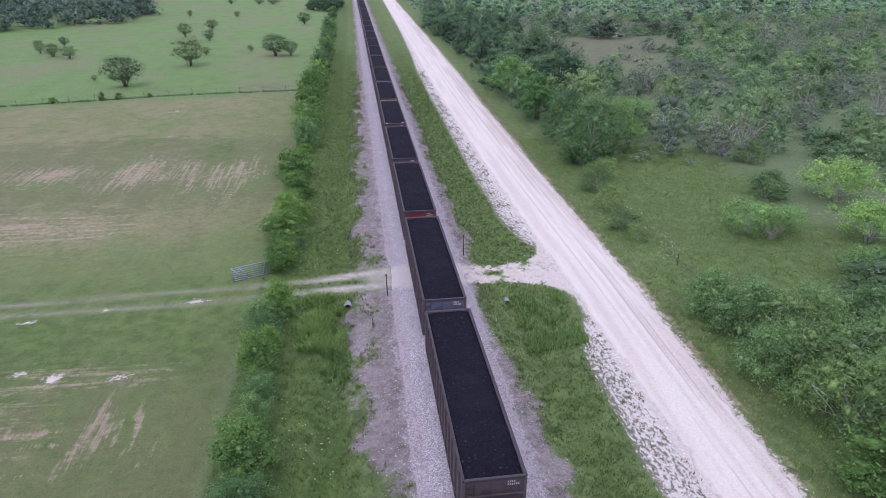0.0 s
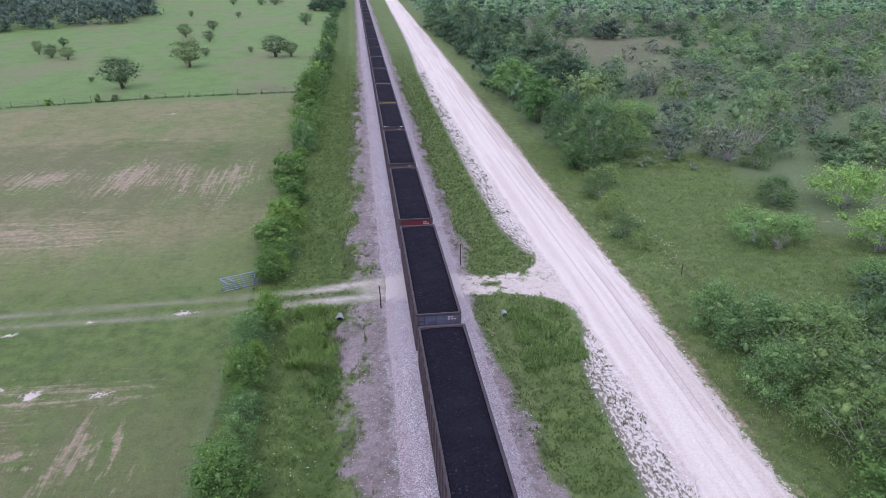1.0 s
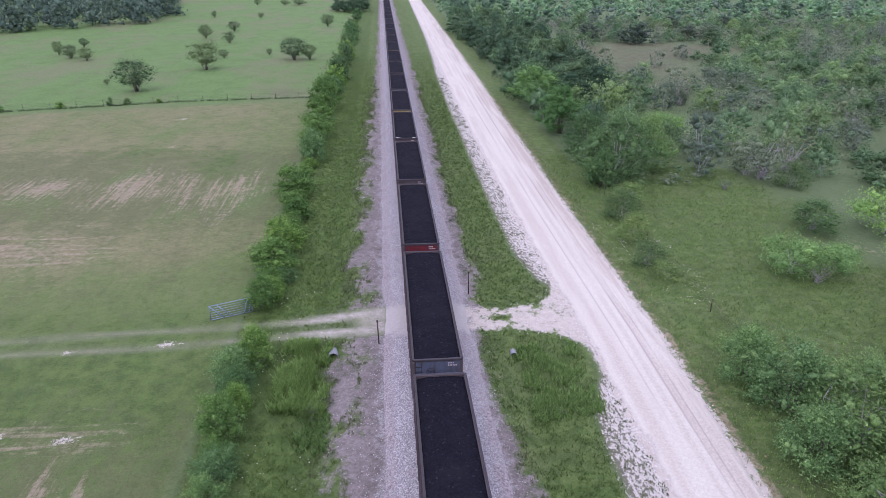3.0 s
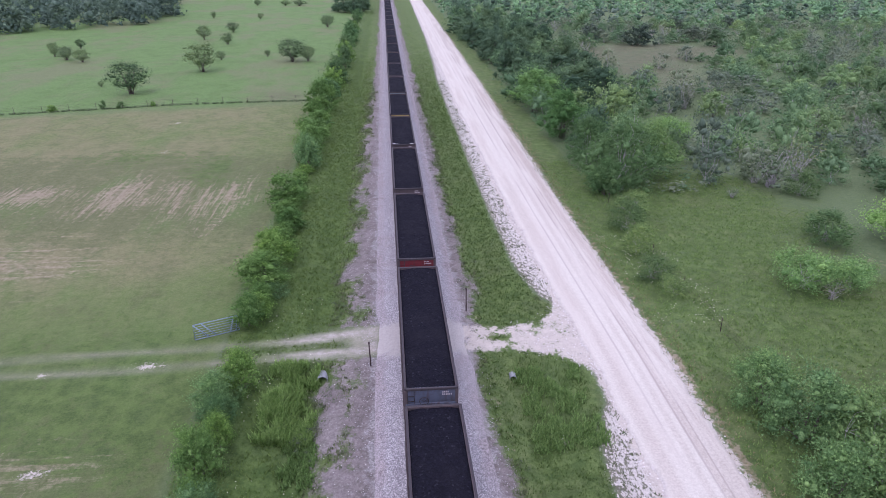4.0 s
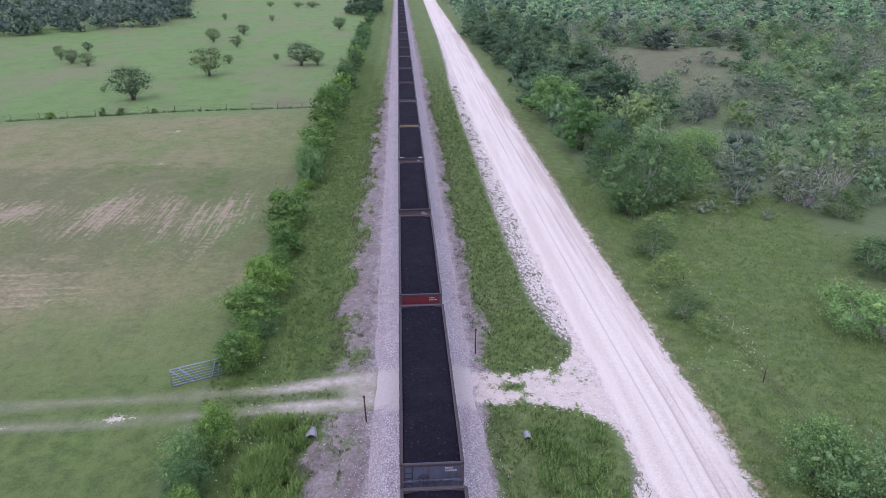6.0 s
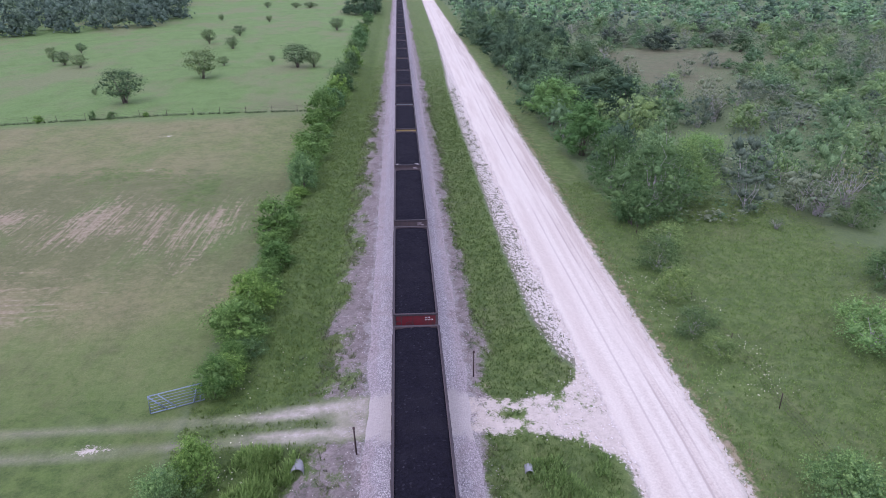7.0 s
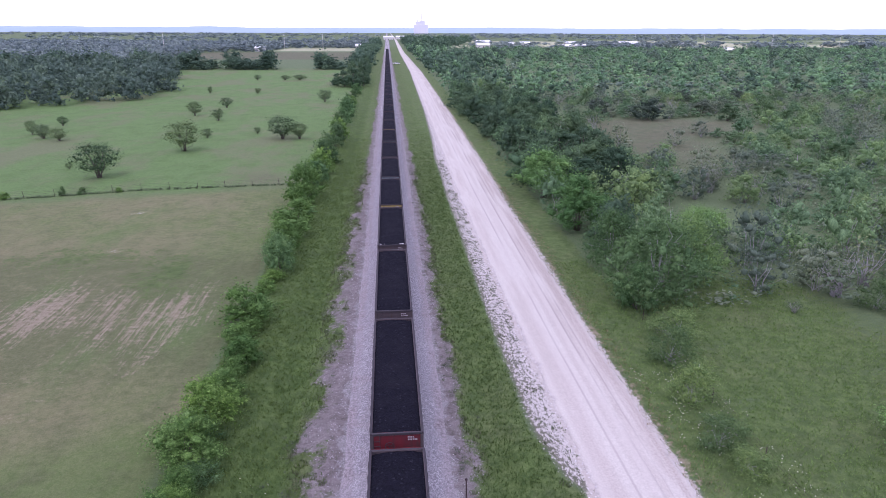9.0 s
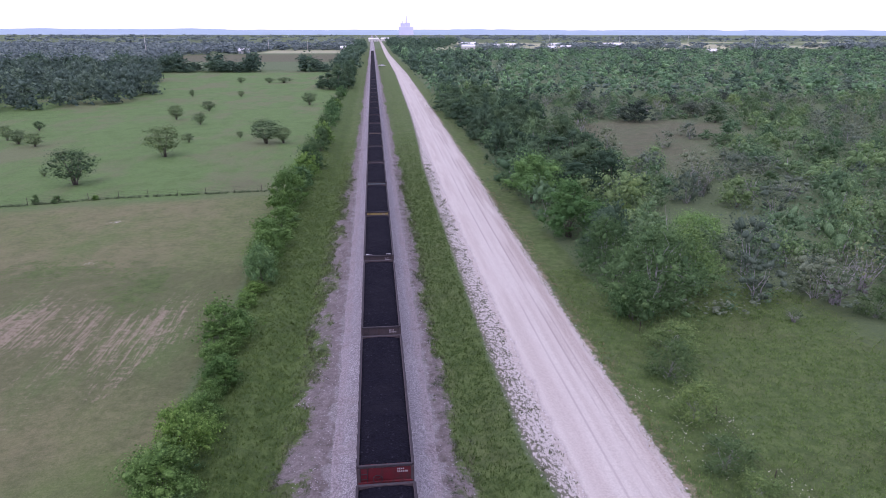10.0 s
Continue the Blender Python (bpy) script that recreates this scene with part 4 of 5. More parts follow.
def branches(rng, tips, base_r, h, stems=1, sides=5, twigs=0):
    """A tapered trunk or stems with limbs that reach the clumps."""
    b = Build()
    for i, tip in enumerate(tips):
        t = np.array(tip)
        root = np.array([rng.uniform(-0.12, 0.12) * stems, rng.uniform(-0.12, 0.12) * stems, -0.15])
        fork = root + (t - root) * rng.uniform(0.25, 0.4) * np.array([0.35, 0.35, 1.0])
        knee = fork + (t - fork) * 0.55 + rng.randn(3) * 0.06 * h * 0.5
        r = base_r * rng.uniform(0.55, 1.0)
        b.tube([root, fork, knee, t], [r, r * 0.75, r * 0.45, r * 0.12], sides)
        for _ in range(twigs):
            q = knee + (t - knee) * rng.uniform(0, 0.8)
            e = q + rng.randn(3) * 0.16 * h + np.array([0, 0, 0.1 * h])
            b.tube([q, (q + e) / 2 + rng.randn(3) * 0.03 * h, e], [r * 0.28, r * 0.18, r * 0.05], 3)
    return b


def plant(name, leafage, seed, w, h, z0, leaves, size, clumps, base_r, limbs, twigs=0, bark=None, stems=3, **shape):
    """One plant with its stems and crown, kept as a pattern for copies."""
    rng = np.random.RandomState(seed)
    c, v, f, tone = crown_shape(rng, w, h, z0, clumps, leaves, size, **shape)
    top = new(name)
    part("trunk", branches(rng, c[:limbs], base_r, h, stems, 4, twigs).mesh("trunk", bark or M_BARK, True), top)
    me = mesh_of("crown", v, f, leafage, True)
    give(me, "spray", tone)
    part("crown", me, top)
    top["w"], top["h"] = w, h
    return top


def place(pattern, x, y, w, h, label, category, group="", turn=None, sink=0.0):
    sx, sz = w / pattern["w"], h / pattern["h"]
    turn = random.uniform(0, 360) if turn is None else turn
    m = pose(x, y, ground_height(x, y) - sink, 0, 0, turn) @ Matrix.Diagonal((sx, sx, sz, 1))
    ob = copy_thing(pattern, m)
    del ob["w"], ob["h"]
    return tagged(ob, label, category, group)


HEDGE = [plant("hedge_shrub", M_HEDGE, s, 4.6, 4.6, 0.0, 3800, 0.1, 40, 0.05, 8, core=0.5, level=1, hollow=0.25, loose=0.2) for s in (1, 2, 3)]
HEDGE_NEAR = [plant("hedge_shrub", M_HEDGE, s, 4.6, 4.6, 0.0, 8500, 0.068, 60, 0.05, 10, 1, core=0.45, level=1, hollow=0.25, loose=0.22) for s in (51, 52, 53)]
DEEP_NEAR = [plant("hedge_shrub", M_DEEP, s, 4.6, 4.0, 0.0, 8500, 0.066, 60, 0.05, 10, 1, core=0.36, level=1, hollow=0.25, loose=0.22, slim=0.8) for s in (54, 55)]
VERGE = [plant("verge_bush", M_VERGE, s, 4.6, 3.6, 0.0, 5000, 0.075, 44, 0.04, 14, 2, M_GREYWOOD, core=0.3, level=1, slim=0.6, loose=0.3) for s in (56, 57)]
HEDGE_FAR = [plant("hedge_shrub", mt, s, 4.6, 4.6, 0.0, 1500, 0.14, 26, 0.05, 4, core=0.55, level=1, hollow=0.25, loose=0.2) for s, mt in ((41, M_HEDGE), (42, M_DEEP), (43, M_OAK))]
DEEP = [plant("hedge_shrub", M_DEEP, s, 4.6, 4.0, 0.0, 5000, 0.085, 44, 0.05, 8, core=0.5, level=1, hollow=0.25, loose=0.2, slim=0.8) for s in (4, 5)]
FRESH = [plant("leafy_tree", M_BRIGHT, s, 8.0, 7.5, 0.0, 8000, 0.1, 60, 0.1, 10, 1, core=0.5, level=1, hollow=0.25, loose=0.16) for s in (6, 7)]
LIME = [plant("leafy_bush", M_LIME, s, 7.0, 4.0, 0.3, 5600, 0.085, 44, 0.06, 16, 2, M_GREYWOOD, form="spread", core=0.35, level=1, hollow=0.4, loose=0.25) for s in (24, 25)]
MESQ = [plant("mesquite_tree", M_MESQ, s, 8.0, 6.5, 0.0, 11000, 0.1, 80, 0.09, 14, 2, M_GREYWOOD, core=0.34, level=1, slim=0.6, hollow=0.25, loose=0.2) for s in (8, 9, 10)]
OLIVE = [plant("mesquite_tree", M_BRUSHGREY, s, 7.0, 5.0, 0.2, 1050, 0.15, 22, 0.06, 9, 1, M_GREYWOOD, form="spread", core=0.35, level=1, slim=0.6, loose=0.25) for s in (11, 12, 13)]
BUSH = [plant("thorn_bush", M_BRUSH, s, 7.0, 5.0, 0.0, 1000, 0.165, 20, 0.08, 4, 0, M_GREYWOOD, core=0.45, level=1, slim=0.7, hollow=0.25, loose=0.2) for s in (31, 32, 33)]
LIGHT = [plant("leafy_bush", M_BRUSHFRESH, s, 7.0, 5.0, 0.0, 1050, 0.165, 22, 0.08, 4, 0, core=0.45, level=1, hollow=0.25, loose=0.18) for s in (34, 35)]
OAK = [plant("oak_tree", M_WOOD, s, 9.0, 8.5, 0.0, 2000, 0.2, 30, 0.16, 4, core=0.5, level=1, hollow=0.25) for s in (14, 15, 16)]
CEDAR = [plant("cedar_bush", M_DUSK, s, 7.0, 5.0, 0.0, 1400, 0.18, 28, 0.1, 5, core=0.5, level=1, hollow=0.25) for s in (17, 18)]
BARE = [plant("dead_shrub", M_OLIVE, s, 5.0, 4.0, 0.4, 380, 0.11, 20, 0.06, 20, 3, M_GREYWOOD, form="vase", core=0.12, level=1, loose=0.3) for s in (19, 20)]
VASE = [plant("field_tree", M_VASE, s, 8.0, 6.6, 0.7, 4600, 0.11, 90, 0.11, 12, 1, form="vase", hollow=0.15, core=0.3, level=1, stems=3, slim=0.7, loose=0.14) for s in (22, 23)]
PATTERNS = [*HEDGE_NEAR, *DEEP_NEAR, *VERGE, *HEDGE_FAR, *HEDGE, *DEEP, *FRESH, *LIME, *MESQ, *OLIVE, *OAK, *CEDAR, *BARE, *VASE, *BUSH, *LIGHT]

FENCE_BUSH = [(-66.0, 87.2, 2.0, 1.6), (-57.3, 89.3, 1.6, 1.8), (-54.3, 90.0, 2.0, 1.4), (-48.6, 91.4, 1.4, 1.1), (-76.0, 84.8, 2.2, 1.5)]

# overgrown hedge along the old fence
HEDGE_ROW = [(-13.6, -27, 3.6, 3.2, 1), (-13.5, -23.5, 3.0, 2.6, 1), (-13.4, -19.6, 4.2, 4.3, 0), (-13.5, -15.4, 2.4, 2.2, 1), (-13.8, -10.2, 3.2, 4.0, 0), (-13.3, -7.6, 2.2, 2.4, 0),
             (-14.3, -3.6, 3.6, 3.2, 1), (-13.0, -1.8, 2.8, 3.3, 0), (-14.0, 6.6, 3.2, 3.9, 0), (-13.5, 9.6, 2.6, 2.8, 0), (-14.1, 13.6, 4.8, 4.6, 0), (-13.8, 17.4, 4.2, 4.0, 0),
             (-13.6, 22.0, 3.0, 2.6, 0), (-13.2, 26.6, 3.6, 3.0, 0), (-14.6, 30.6, 3.2, 2.8, 0), (-14.8, 35.4, 5.2, 4.8, 0), (-14.2, 43.0, 2.4, 1.8, 0), (-13.6, 49.2, 4.4, 4.6, 1),
             (-13.8, 54.0, 4.6, 5.6, 0), (-14.6, 62.5, 6.0, 4.8, 0), (-14.0, 70.0, 5.0, 4.0, 0), (-14.7, 80.5, 6.2, 6.6, 0), (-14.2, 86.5, 5.0, 5.5, 0), (-13.8, 95.0, 6.0, 5.0, 0),
             (-13.6, 104.0, 6.5, 6.2, 0), (-13.4, 113.0, 7.0, 6.6, 0), (-14.6, 122.0, 6.0, 5.4, 0), (-13.0, 135.0, 7.0, 6.6, 0), (-13.2, 145.0, 7.0, 7.4, 0), (-14.0, 158.0, 6.0, 5.5, 0),
             (-13.6, 172.0, 6.0, 6.0, 0), (-13.4, 188.0, 7.5, 6.8, 1), (-14.4, 204.0, 7.5, 6.8, 1), (-14.0, 222.0, 6.5, 5.0, 0), (-14.5, 246.0, 6.0, 5.0, 0), (-14.0, 268.0, 7.0, 6.0, 0)]
HEDGE_ROW += [(-13.6 + 0.5 * math.sin(q * 2.3), q, 2.6 + 0.7 * math.sin(q * 1.7), 1.9 + 0.5 * math.sin(q * 0.9), int(q) % 2) for q in (-25.3, -21.5, -17.2, -13.4, -12.2, -8.8, -5.6, 8.2, 11.6, 15.6, 20.0, 24.6, 28.6, 32.8, 37.8, 46.2, 51.4, 58.0, 66.0, 75.0)]
for x, y, w, h, kind in HEDGE_ROW:
    bank = HEDGE_FAR if y > 92 else (DEEP if kind else HEDGE) if y > 22 else DEEP_NEAR if kind else HEDGE_NEAR
    words = "dense bluish-green shrub growing along the old fence line" if kind else "bushy green shrub growing along the old fence line"
    place(random.choice(bank), x, y, w * (1.12 if y < 92 else 0.9), h * random.uniform(0.85, 1.15), words, "shrub", "hedge shrubs")

# lone trees on the pasture
for x, y, w, h in ((-56.9, 103.5, 8.2, 6.6), (-49.0, 131.5, 8.6, 6.9), (-28.2, 147.5, 8.6, 5.9), (-24.0, 148.0, 4.6, 4.2), (-48.6, 151, 3.0, 2.5), (-65, 198, 5.2, 4.6), (-54.2, 185, 4.6, 3.6),
                   (-59.6, 220, 4.8, 3.6), (-97.5, 159, 3.2, 4.0), (-91.5, 152.5, 5.4, 3.6), (-85.5, 148.5, 4.4, 3.4), (-97.3, 176, 3.0, 2.9), (-25.4, 238, 5.8, 4.8), (-58.4, 273, 3.2, 2.6),
                   (-80, 276, 3.0, 2.9), (-73.8, 354, 4.2, 3.0), (-50, 353, 8.4, 3.0), (-58, 353, 6.0, 2.8), (-36.7, 157.5, 2.2, 1.8), (-66.5, 112, 1.6, 1.3)):
    place(random.choice(VASE), x, y, w * 1.22, h * 1.08, "round-crowned thorn tree standing alone on pasture", "tree", "trees on the pasture")

# small bushes along the field fence
for x, y, w, h in FENCE_BUSH:
    place(random.choice(HEDGE_FAR), x, y, w, h, "small bush grown into the field fence", "bush", "bushes on the field fence")

# clump at the end of the hedge
for x, y, w, h in ((-17, 300, 11, 11), (-22, 308, 11, 9), (-12.5, 312, 9, 12), (-18, 318, 10, 13), (-26, 312, 8, 7), (-13, 330, 8, 13), (-13.5, 350, 8, 10), (-14, 372, 9, 11), (-14, 396, 8, 9), (-14, 425, 9, 10), (-15, 460, 9, 10)):
    place(random.choice(OAK), x, y, w, h, "tall dark-green tree beside the railway corridor", "tree", "corridor trees")

# near trees and bushes beyond the road
NEAR = [(FRESH, 27.2, 63, 10.5, 8.4, "bright green leafy tree at the roadside wood"), (FRESH, 26.6, 82, 11, 8.8, "bright green leafy tree at the roadside wood"),
        (MESQ, 28.2, 37.0, 11.6, 9.4, "wide feathery thorn tree with drooping crown"), (MESQ, 33.4, 41.5, 9.5, 8.2, "wide feathery thorn tree with drooping crown"), (DEEP, 25.6, 35.5, 5.0, 5.2, "dense bluish-green bush under a thorn tree"),
        (MESQ, 27.0, 48.0, 8.0, 7.6, "wide feathery thorn tree with drooping crown"), (OAK, 29.5, 54.0, 8.0, 7.4, "dark-green tree at the roadside wood"),
        (LIGHT, 38.6, 72.0, 9.5, 7.6, "pale green spreading tree in the brush"), (VERGE, 26.5, 28.5, 5.6, 3.0, "low leafy bush on the verge"), (VERGE, 24.4, 24.0, 4.6, 3.8, "low leafy bush on the verge"),
        (VERGE, 23.6, 18.2, 4.2, 3.2, "low leafy bush on the verge"), (VERGE, 22.9, 12.6, 4.0, 2.4, "greyish weedy bush on the verge"), (VERGE, 23.5, 9.6, 3.2, 1.7, "greyish weedy bush on the verge"),
        (LIME, 36.2, 9.6, 6.6, 3.6, "low bright yellow-green bush on the meadow"), (LIME, 39.6, 9.0, 5.6, 3.4, "low bright yellow-green bush on the meadow"), (BARE, 37.6, 7.4, 3.6, 2.4, "grey twiggy dead growth under a bush"),
        (LIME, 52.6, 17.5, 9.0, 5.4, "rounded bright green bush on the meadow"), (LIME, 47.6, 5.6, 8.0, 4.6, "rounded bright green bush on the meadow"), (MESQ, 45.0, 19.5, 6.0, 3.6, "thin grey-green bush on the meadow"),
        (DEEP_NEAR, 22.9, -6.4, 4.8, 4.4, "dense bluish-green bush beside the white road"), (DEEP_NEAR, 24.2, -9.8, 5.8, 5.2, "dense bluish-green bush beside the white road"), (MESQ, 26.2, -13.6, 8.4, 6.4, "wide feathery thorn tree beside the white road"), (MESQ, 28.6, -18.8, 9.0, 6.8, "wide feathery thorn tree beside the white road"),
        (MESQ, 24.8, -20.8, 7.0, 6.0, "wide feathery thorn tree beside the white road"), (DEEP_NEAR, 22.4, -15.2, 5.0, 4.4, "dense bluish-green bush beside the white road"), (MESQ, 32.6, -12.6, 8.0, 5.6, "wide feathery thorn tree beside the white road"),
        (HEDGE_NEAR, 23.2, -26.5, 6.0, 5.0, "leafy green bush beside the white road"), (MESQ, 27.0, -27.5, 8.0, 6.5, "wide feathery thorn tree beside the white road"), (OAK, 37.5, -7.0, 6.6, 4.6, "dark-green bush on the meadow"),
        (LIME, 41.0, -2.6, 6.0, 3.4, "low bright yellow-green bush on the meadow"), (OAK, 44.0, -9.0, 8.0, 6.0, "dark-green tree on the meadow"), (MESQ, 37.0, -17.0, 8.0, 6.0, "wide feathery thorn tree on the meadow"),
        (BARE, 41.6, 33.2, 2.4, 1.3, "small heap of grey dead twigs in grass"), (BARE, 57.4, 83.0, 5.8, 5.8, "bare grey dead thorn bush"), (CEDAR, 57.6, 84.6, 4.6, 3.6, "dark bush behind dead twigs"), (BARE, 49.0, 37.0, 8.0, 6.4, "bare grey-branched thorn tree"),
        (BARE, 54.0, 39.5, 7.0, 6.0, "bare grey-branched thorn tree"), (OLIVE, 47.5, 38.5, 7.0, 5.4, "thin grey-green thorn tree"), (OLIVE, 41.0, 39.0, 7.0, 5.0, "thin grey-green thorn tree"), (VERGE, 51.0, 33.4, 4.4, 3.6, "leafy green bush on the meadow"), (LIME, 43.6, 58.0, 8.0, 4.6, "low pale green spreading bush"),
        (OLIVE, 58.0, 132.0, 6.6, 5.6, "thin grey-green thorn tree"), (OLIVE, 72.2, 131.0, 5.8, 4.6, "thin grey-green thorn tree"), (CEDAR, 84.6, 179, 12, 7.0, "broad dark bush at the clearing"), (CEDAR, 71.4, 191, 10, 6.2, "broad dark bush at the clearing"),
        (CEDAR, 107, 188, 9, 5.4, "broad dark bush at the clearing"), (OAK, 109, 174, 7.6, 6.0, "dark-green tree at the clearing"), (CEDAR, 118, 196, 9, 5, "broad dark bush at the clearing"), (OLIVE, 86, 150, 4, 3, "small green bush in the clearing"), (CEDAR, 78, 113, 2.2, 2.6, "small dark bush in the clearing")]
for bank, x, y, w, h, words in NEAR:
    place(random.choice(bank), x, y, w * 1.08, h * 1.03, words, "bush" if h < 5 else "tree")


def free_spot(x, y, taken, gap):
    return all((x - a) ** 2 + (y - b) ** 2 > (gap * 0.5 + r * 0.4) ** 2 for a, b, r in taken)


def clearing(x, y):
    """Open grass between the trees."""
    if y < 34 and x < 62:
        return True
    if (x - 69) ** 2 / 14**2 + (y - 132) ** 2 / 29**2 < 1 or (x - 87) ** 2 / 26**2 + (y - 163) ** 2 / 18**2 < 1:
        return True
    return (x - 49) ** 2 / 14**2 + (y - 66) ** 2 / 8**2 < 1 and x > 44


rng_wood = random.Random(11)
taken = [(x, y, w) for _, x, y, w, h, _ in NEAR]
counts = {"roadside": 0, "brush": 0}
for _ in range(24000):
    y = rng_wood.uniform(-22, 240)
    x = rng_wood.uniform(26, 36 + (y + 50) * 0.82)
    if x > 26 + (y + 52) * 0.8 or clearing(x, y) and (y < 90 or rng_wood.random() > 0.012):
        continue
    dense = x - road_right(y) < 26 and y > 84
    if dense:
        if x - road_right(y) < 4.0 + 1.0 * math.sin(y * 0.3):
            continue
        w = rng_wood.uniform(6.5, 10.0)
    else:
        w = rng_wood.uniform(3.6, 8.6)
    patch = float(fbm(np.array([x / 22.0]), np.array([y / 22.0]), 301)[0])
    if not free_spot(x, y, taken, w * (0.55 if dense else 0.52)):
        continue
    if (counts["roadside"] if dense else counts["brush"]) > (190 if dense else 430):
        continue
    taken.append((x, y, w))
    if dense:
        counts["roadside"] += 1
        bank = rng_wood.choice((OAK, OAK, OAK, OAK, OAK, OAK, BUSH))
        place(rng_wood.choice(bank), x, y, w * 1.15, rng_wood.uniform(6.5, 10.0), "dark-green tree of the roadside wood", "tree", "roadside wood")
    else:
        counts["brush"] += 1
        pick = rng_wood.random()
        if patch > 0.52 and pick < 0.3:
            bank, words = BARE, "bare grey-branched thorn bush in the brush"
        elif pick < (0.62 if patch > 0.5 else 0.22):
            bank, words = OLIVE, "thin grey-green thorn bush in the brush"
        elif pick < 0.84:
            bank, words = BUSH, "feathery green thorn bush in the brush"
        elif pick < 0.88 and y > 70:
            bank, words = CEDAR, "dark evergreen bush in the brush"
        else:
            bank, words = LIGHT, "bright green bush in the brush"
        place(rng_wood.choice(bank), x, y, w * 1.1, w * rng_wood.uniform(0.55, 0.95), words, "bush", "brush beyond the road")


def forest(name, spots, mat, leaves, size, label, seed, lumps=4, core=0.42):
    """Many far trees as one stuff object: uneven crowns of leafy clumps down to the ground."""
    rng = np.random.RandomState(seed)
    patterns = []
    for _ in range(7):
        _, v, f, tone = crown_shape(rng, 2.0, 2.0, 0.03, lumps, leaves, size * 0.8, core=core, level=1, hollow=0.45, loose=0.12, stretch=0.15)
        patterns.append((v, f, tone))
    vs, fs, tones, n = [], [], [], 0
    for x, y, w, h in spots:
        v, f, tone = patterns[rng.randint(7)]
        a = rng.uniform(0, 2 * math.pi)
        c, s = math.cos(a) * w / 2, math.sin(a) * w / 2
        vs.append(np.stack([v[:, 0] * c - v[:, 1] * s + x, v[:, 0] * s + v[:, 1] * c + y, v[:, 2] * h / 2], 1))
        fs.append(f + n)
        tones.append(np.clip(rng.rand() + 0.3 * (tone - 0.5), 0, 1))
        n += len(v)
    me = mesh_of(name, np.concatenate(vs), np.concatenate(fs), mat, True)
    for key in ("tone", "spray"):
        give(me, key, np.concatenate(tones))
    return tagged(new(name, me), label, "trees", kind="stuff")


def scatter(seed, count, area, gap_w, ok):
    """Spots with rough spacing, by a coarse grid."""
    rng, cells, out = random.Random(seed), {}, []
    for _ in range(count):
        x, y = rng.uniform(area[0], area[1]), rng.uniform(area[2], area[3])
        w = rng.uniform(*gap_w)
        if not ok(x, y):
            continue
        c = (int(x // w), int(y // w))
        if c in cells:
            continue
        cells[c] = 1
        out.append((x, y, w * rng.uniform(0.95, 1.35), rng.uniform(0.55, 0.85)))
    return out


def seen_wedge(x, y):
    return -30 - (y + 30) * 0.78 < x < 30 + (y + 50) * 0.8


far_brush = scatter(31, 26000, (26, 760, 236, 860), (7.5, 12.0), lambda x, y: seen_wedge(x, y) and x > road_right(y) + 6)
banks = {"m": [], "o": [], "d": [], "g": []}
rng_far = random.Random(32)
for x, y, w, h in far_brush:
    road_wood = x - road_right(y) < 60 + 30 * math.sin(y / 70.0)
    patch = float(fbm(np.array([x / 45.0]), np.array([y / 70.0]), 303)[0])
    r = rng_far.random()
    if y > 470 and rng_far.random() < 0.35:
        continue
    w *= 1.0 if y < 470 else 1.2
    key = ("d" if r < 0.75 else "m") if road_wood else ("d" if patch > 0.57 and r < 0.6 else "o" if r < 0.3 else "g" if r > 0.8 else "m")
    banks[key].append((x, y, w * rng_far.uniform(0.7, 1.0), (w * h) * (1.1 if road_wood else rng_far.uniform(0.65, 1.05)) * (1.0 if y < 600 else 0.75)))
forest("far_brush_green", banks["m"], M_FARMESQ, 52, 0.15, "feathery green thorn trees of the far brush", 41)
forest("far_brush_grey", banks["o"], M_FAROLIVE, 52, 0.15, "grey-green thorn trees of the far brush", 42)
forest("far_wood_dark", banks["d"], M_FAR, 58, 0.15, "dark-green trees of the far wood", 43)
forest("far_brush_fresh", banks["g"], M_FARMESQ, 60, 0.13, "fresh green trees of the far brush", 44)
low = [(x, y, w, w * h * 0.62) for x, y, w, h in scatter(55, 3000, (27, 230, -22, 250), (2.4, 5.4), lambda x, y: x < 26 + (y + 52) * 0.82 and not clearing(x, y) and x > road_right(y) + 5 and fbm(np.array([x / 14.0]), np.array([y / 14.0]), 311)[0] > 0.3)]
forest("low_brush", low[::2], M_BRUSH, 55, 0.14, "low green scrub between the thorn bushes", 56, lumps=2, core=0.3)
forest("low_brush_grey", low[1::2], M_BRUSHGREY, 55, 0.14, "low grey-green scrub between the thorn bushes", 57, lumps=2, core=0.3)


def left_wood(x, y):
    if not seen_wedge(x, y):
        return False
    front = np.interp(x, [-400, -130, -104, -90], [150, 219, 246, 258])
    return x < -92 - max(0, y - 250) * 0.3 + 5 * math.sin(y * 0.09) and front < y < 440 + (x + 93) * 0.1


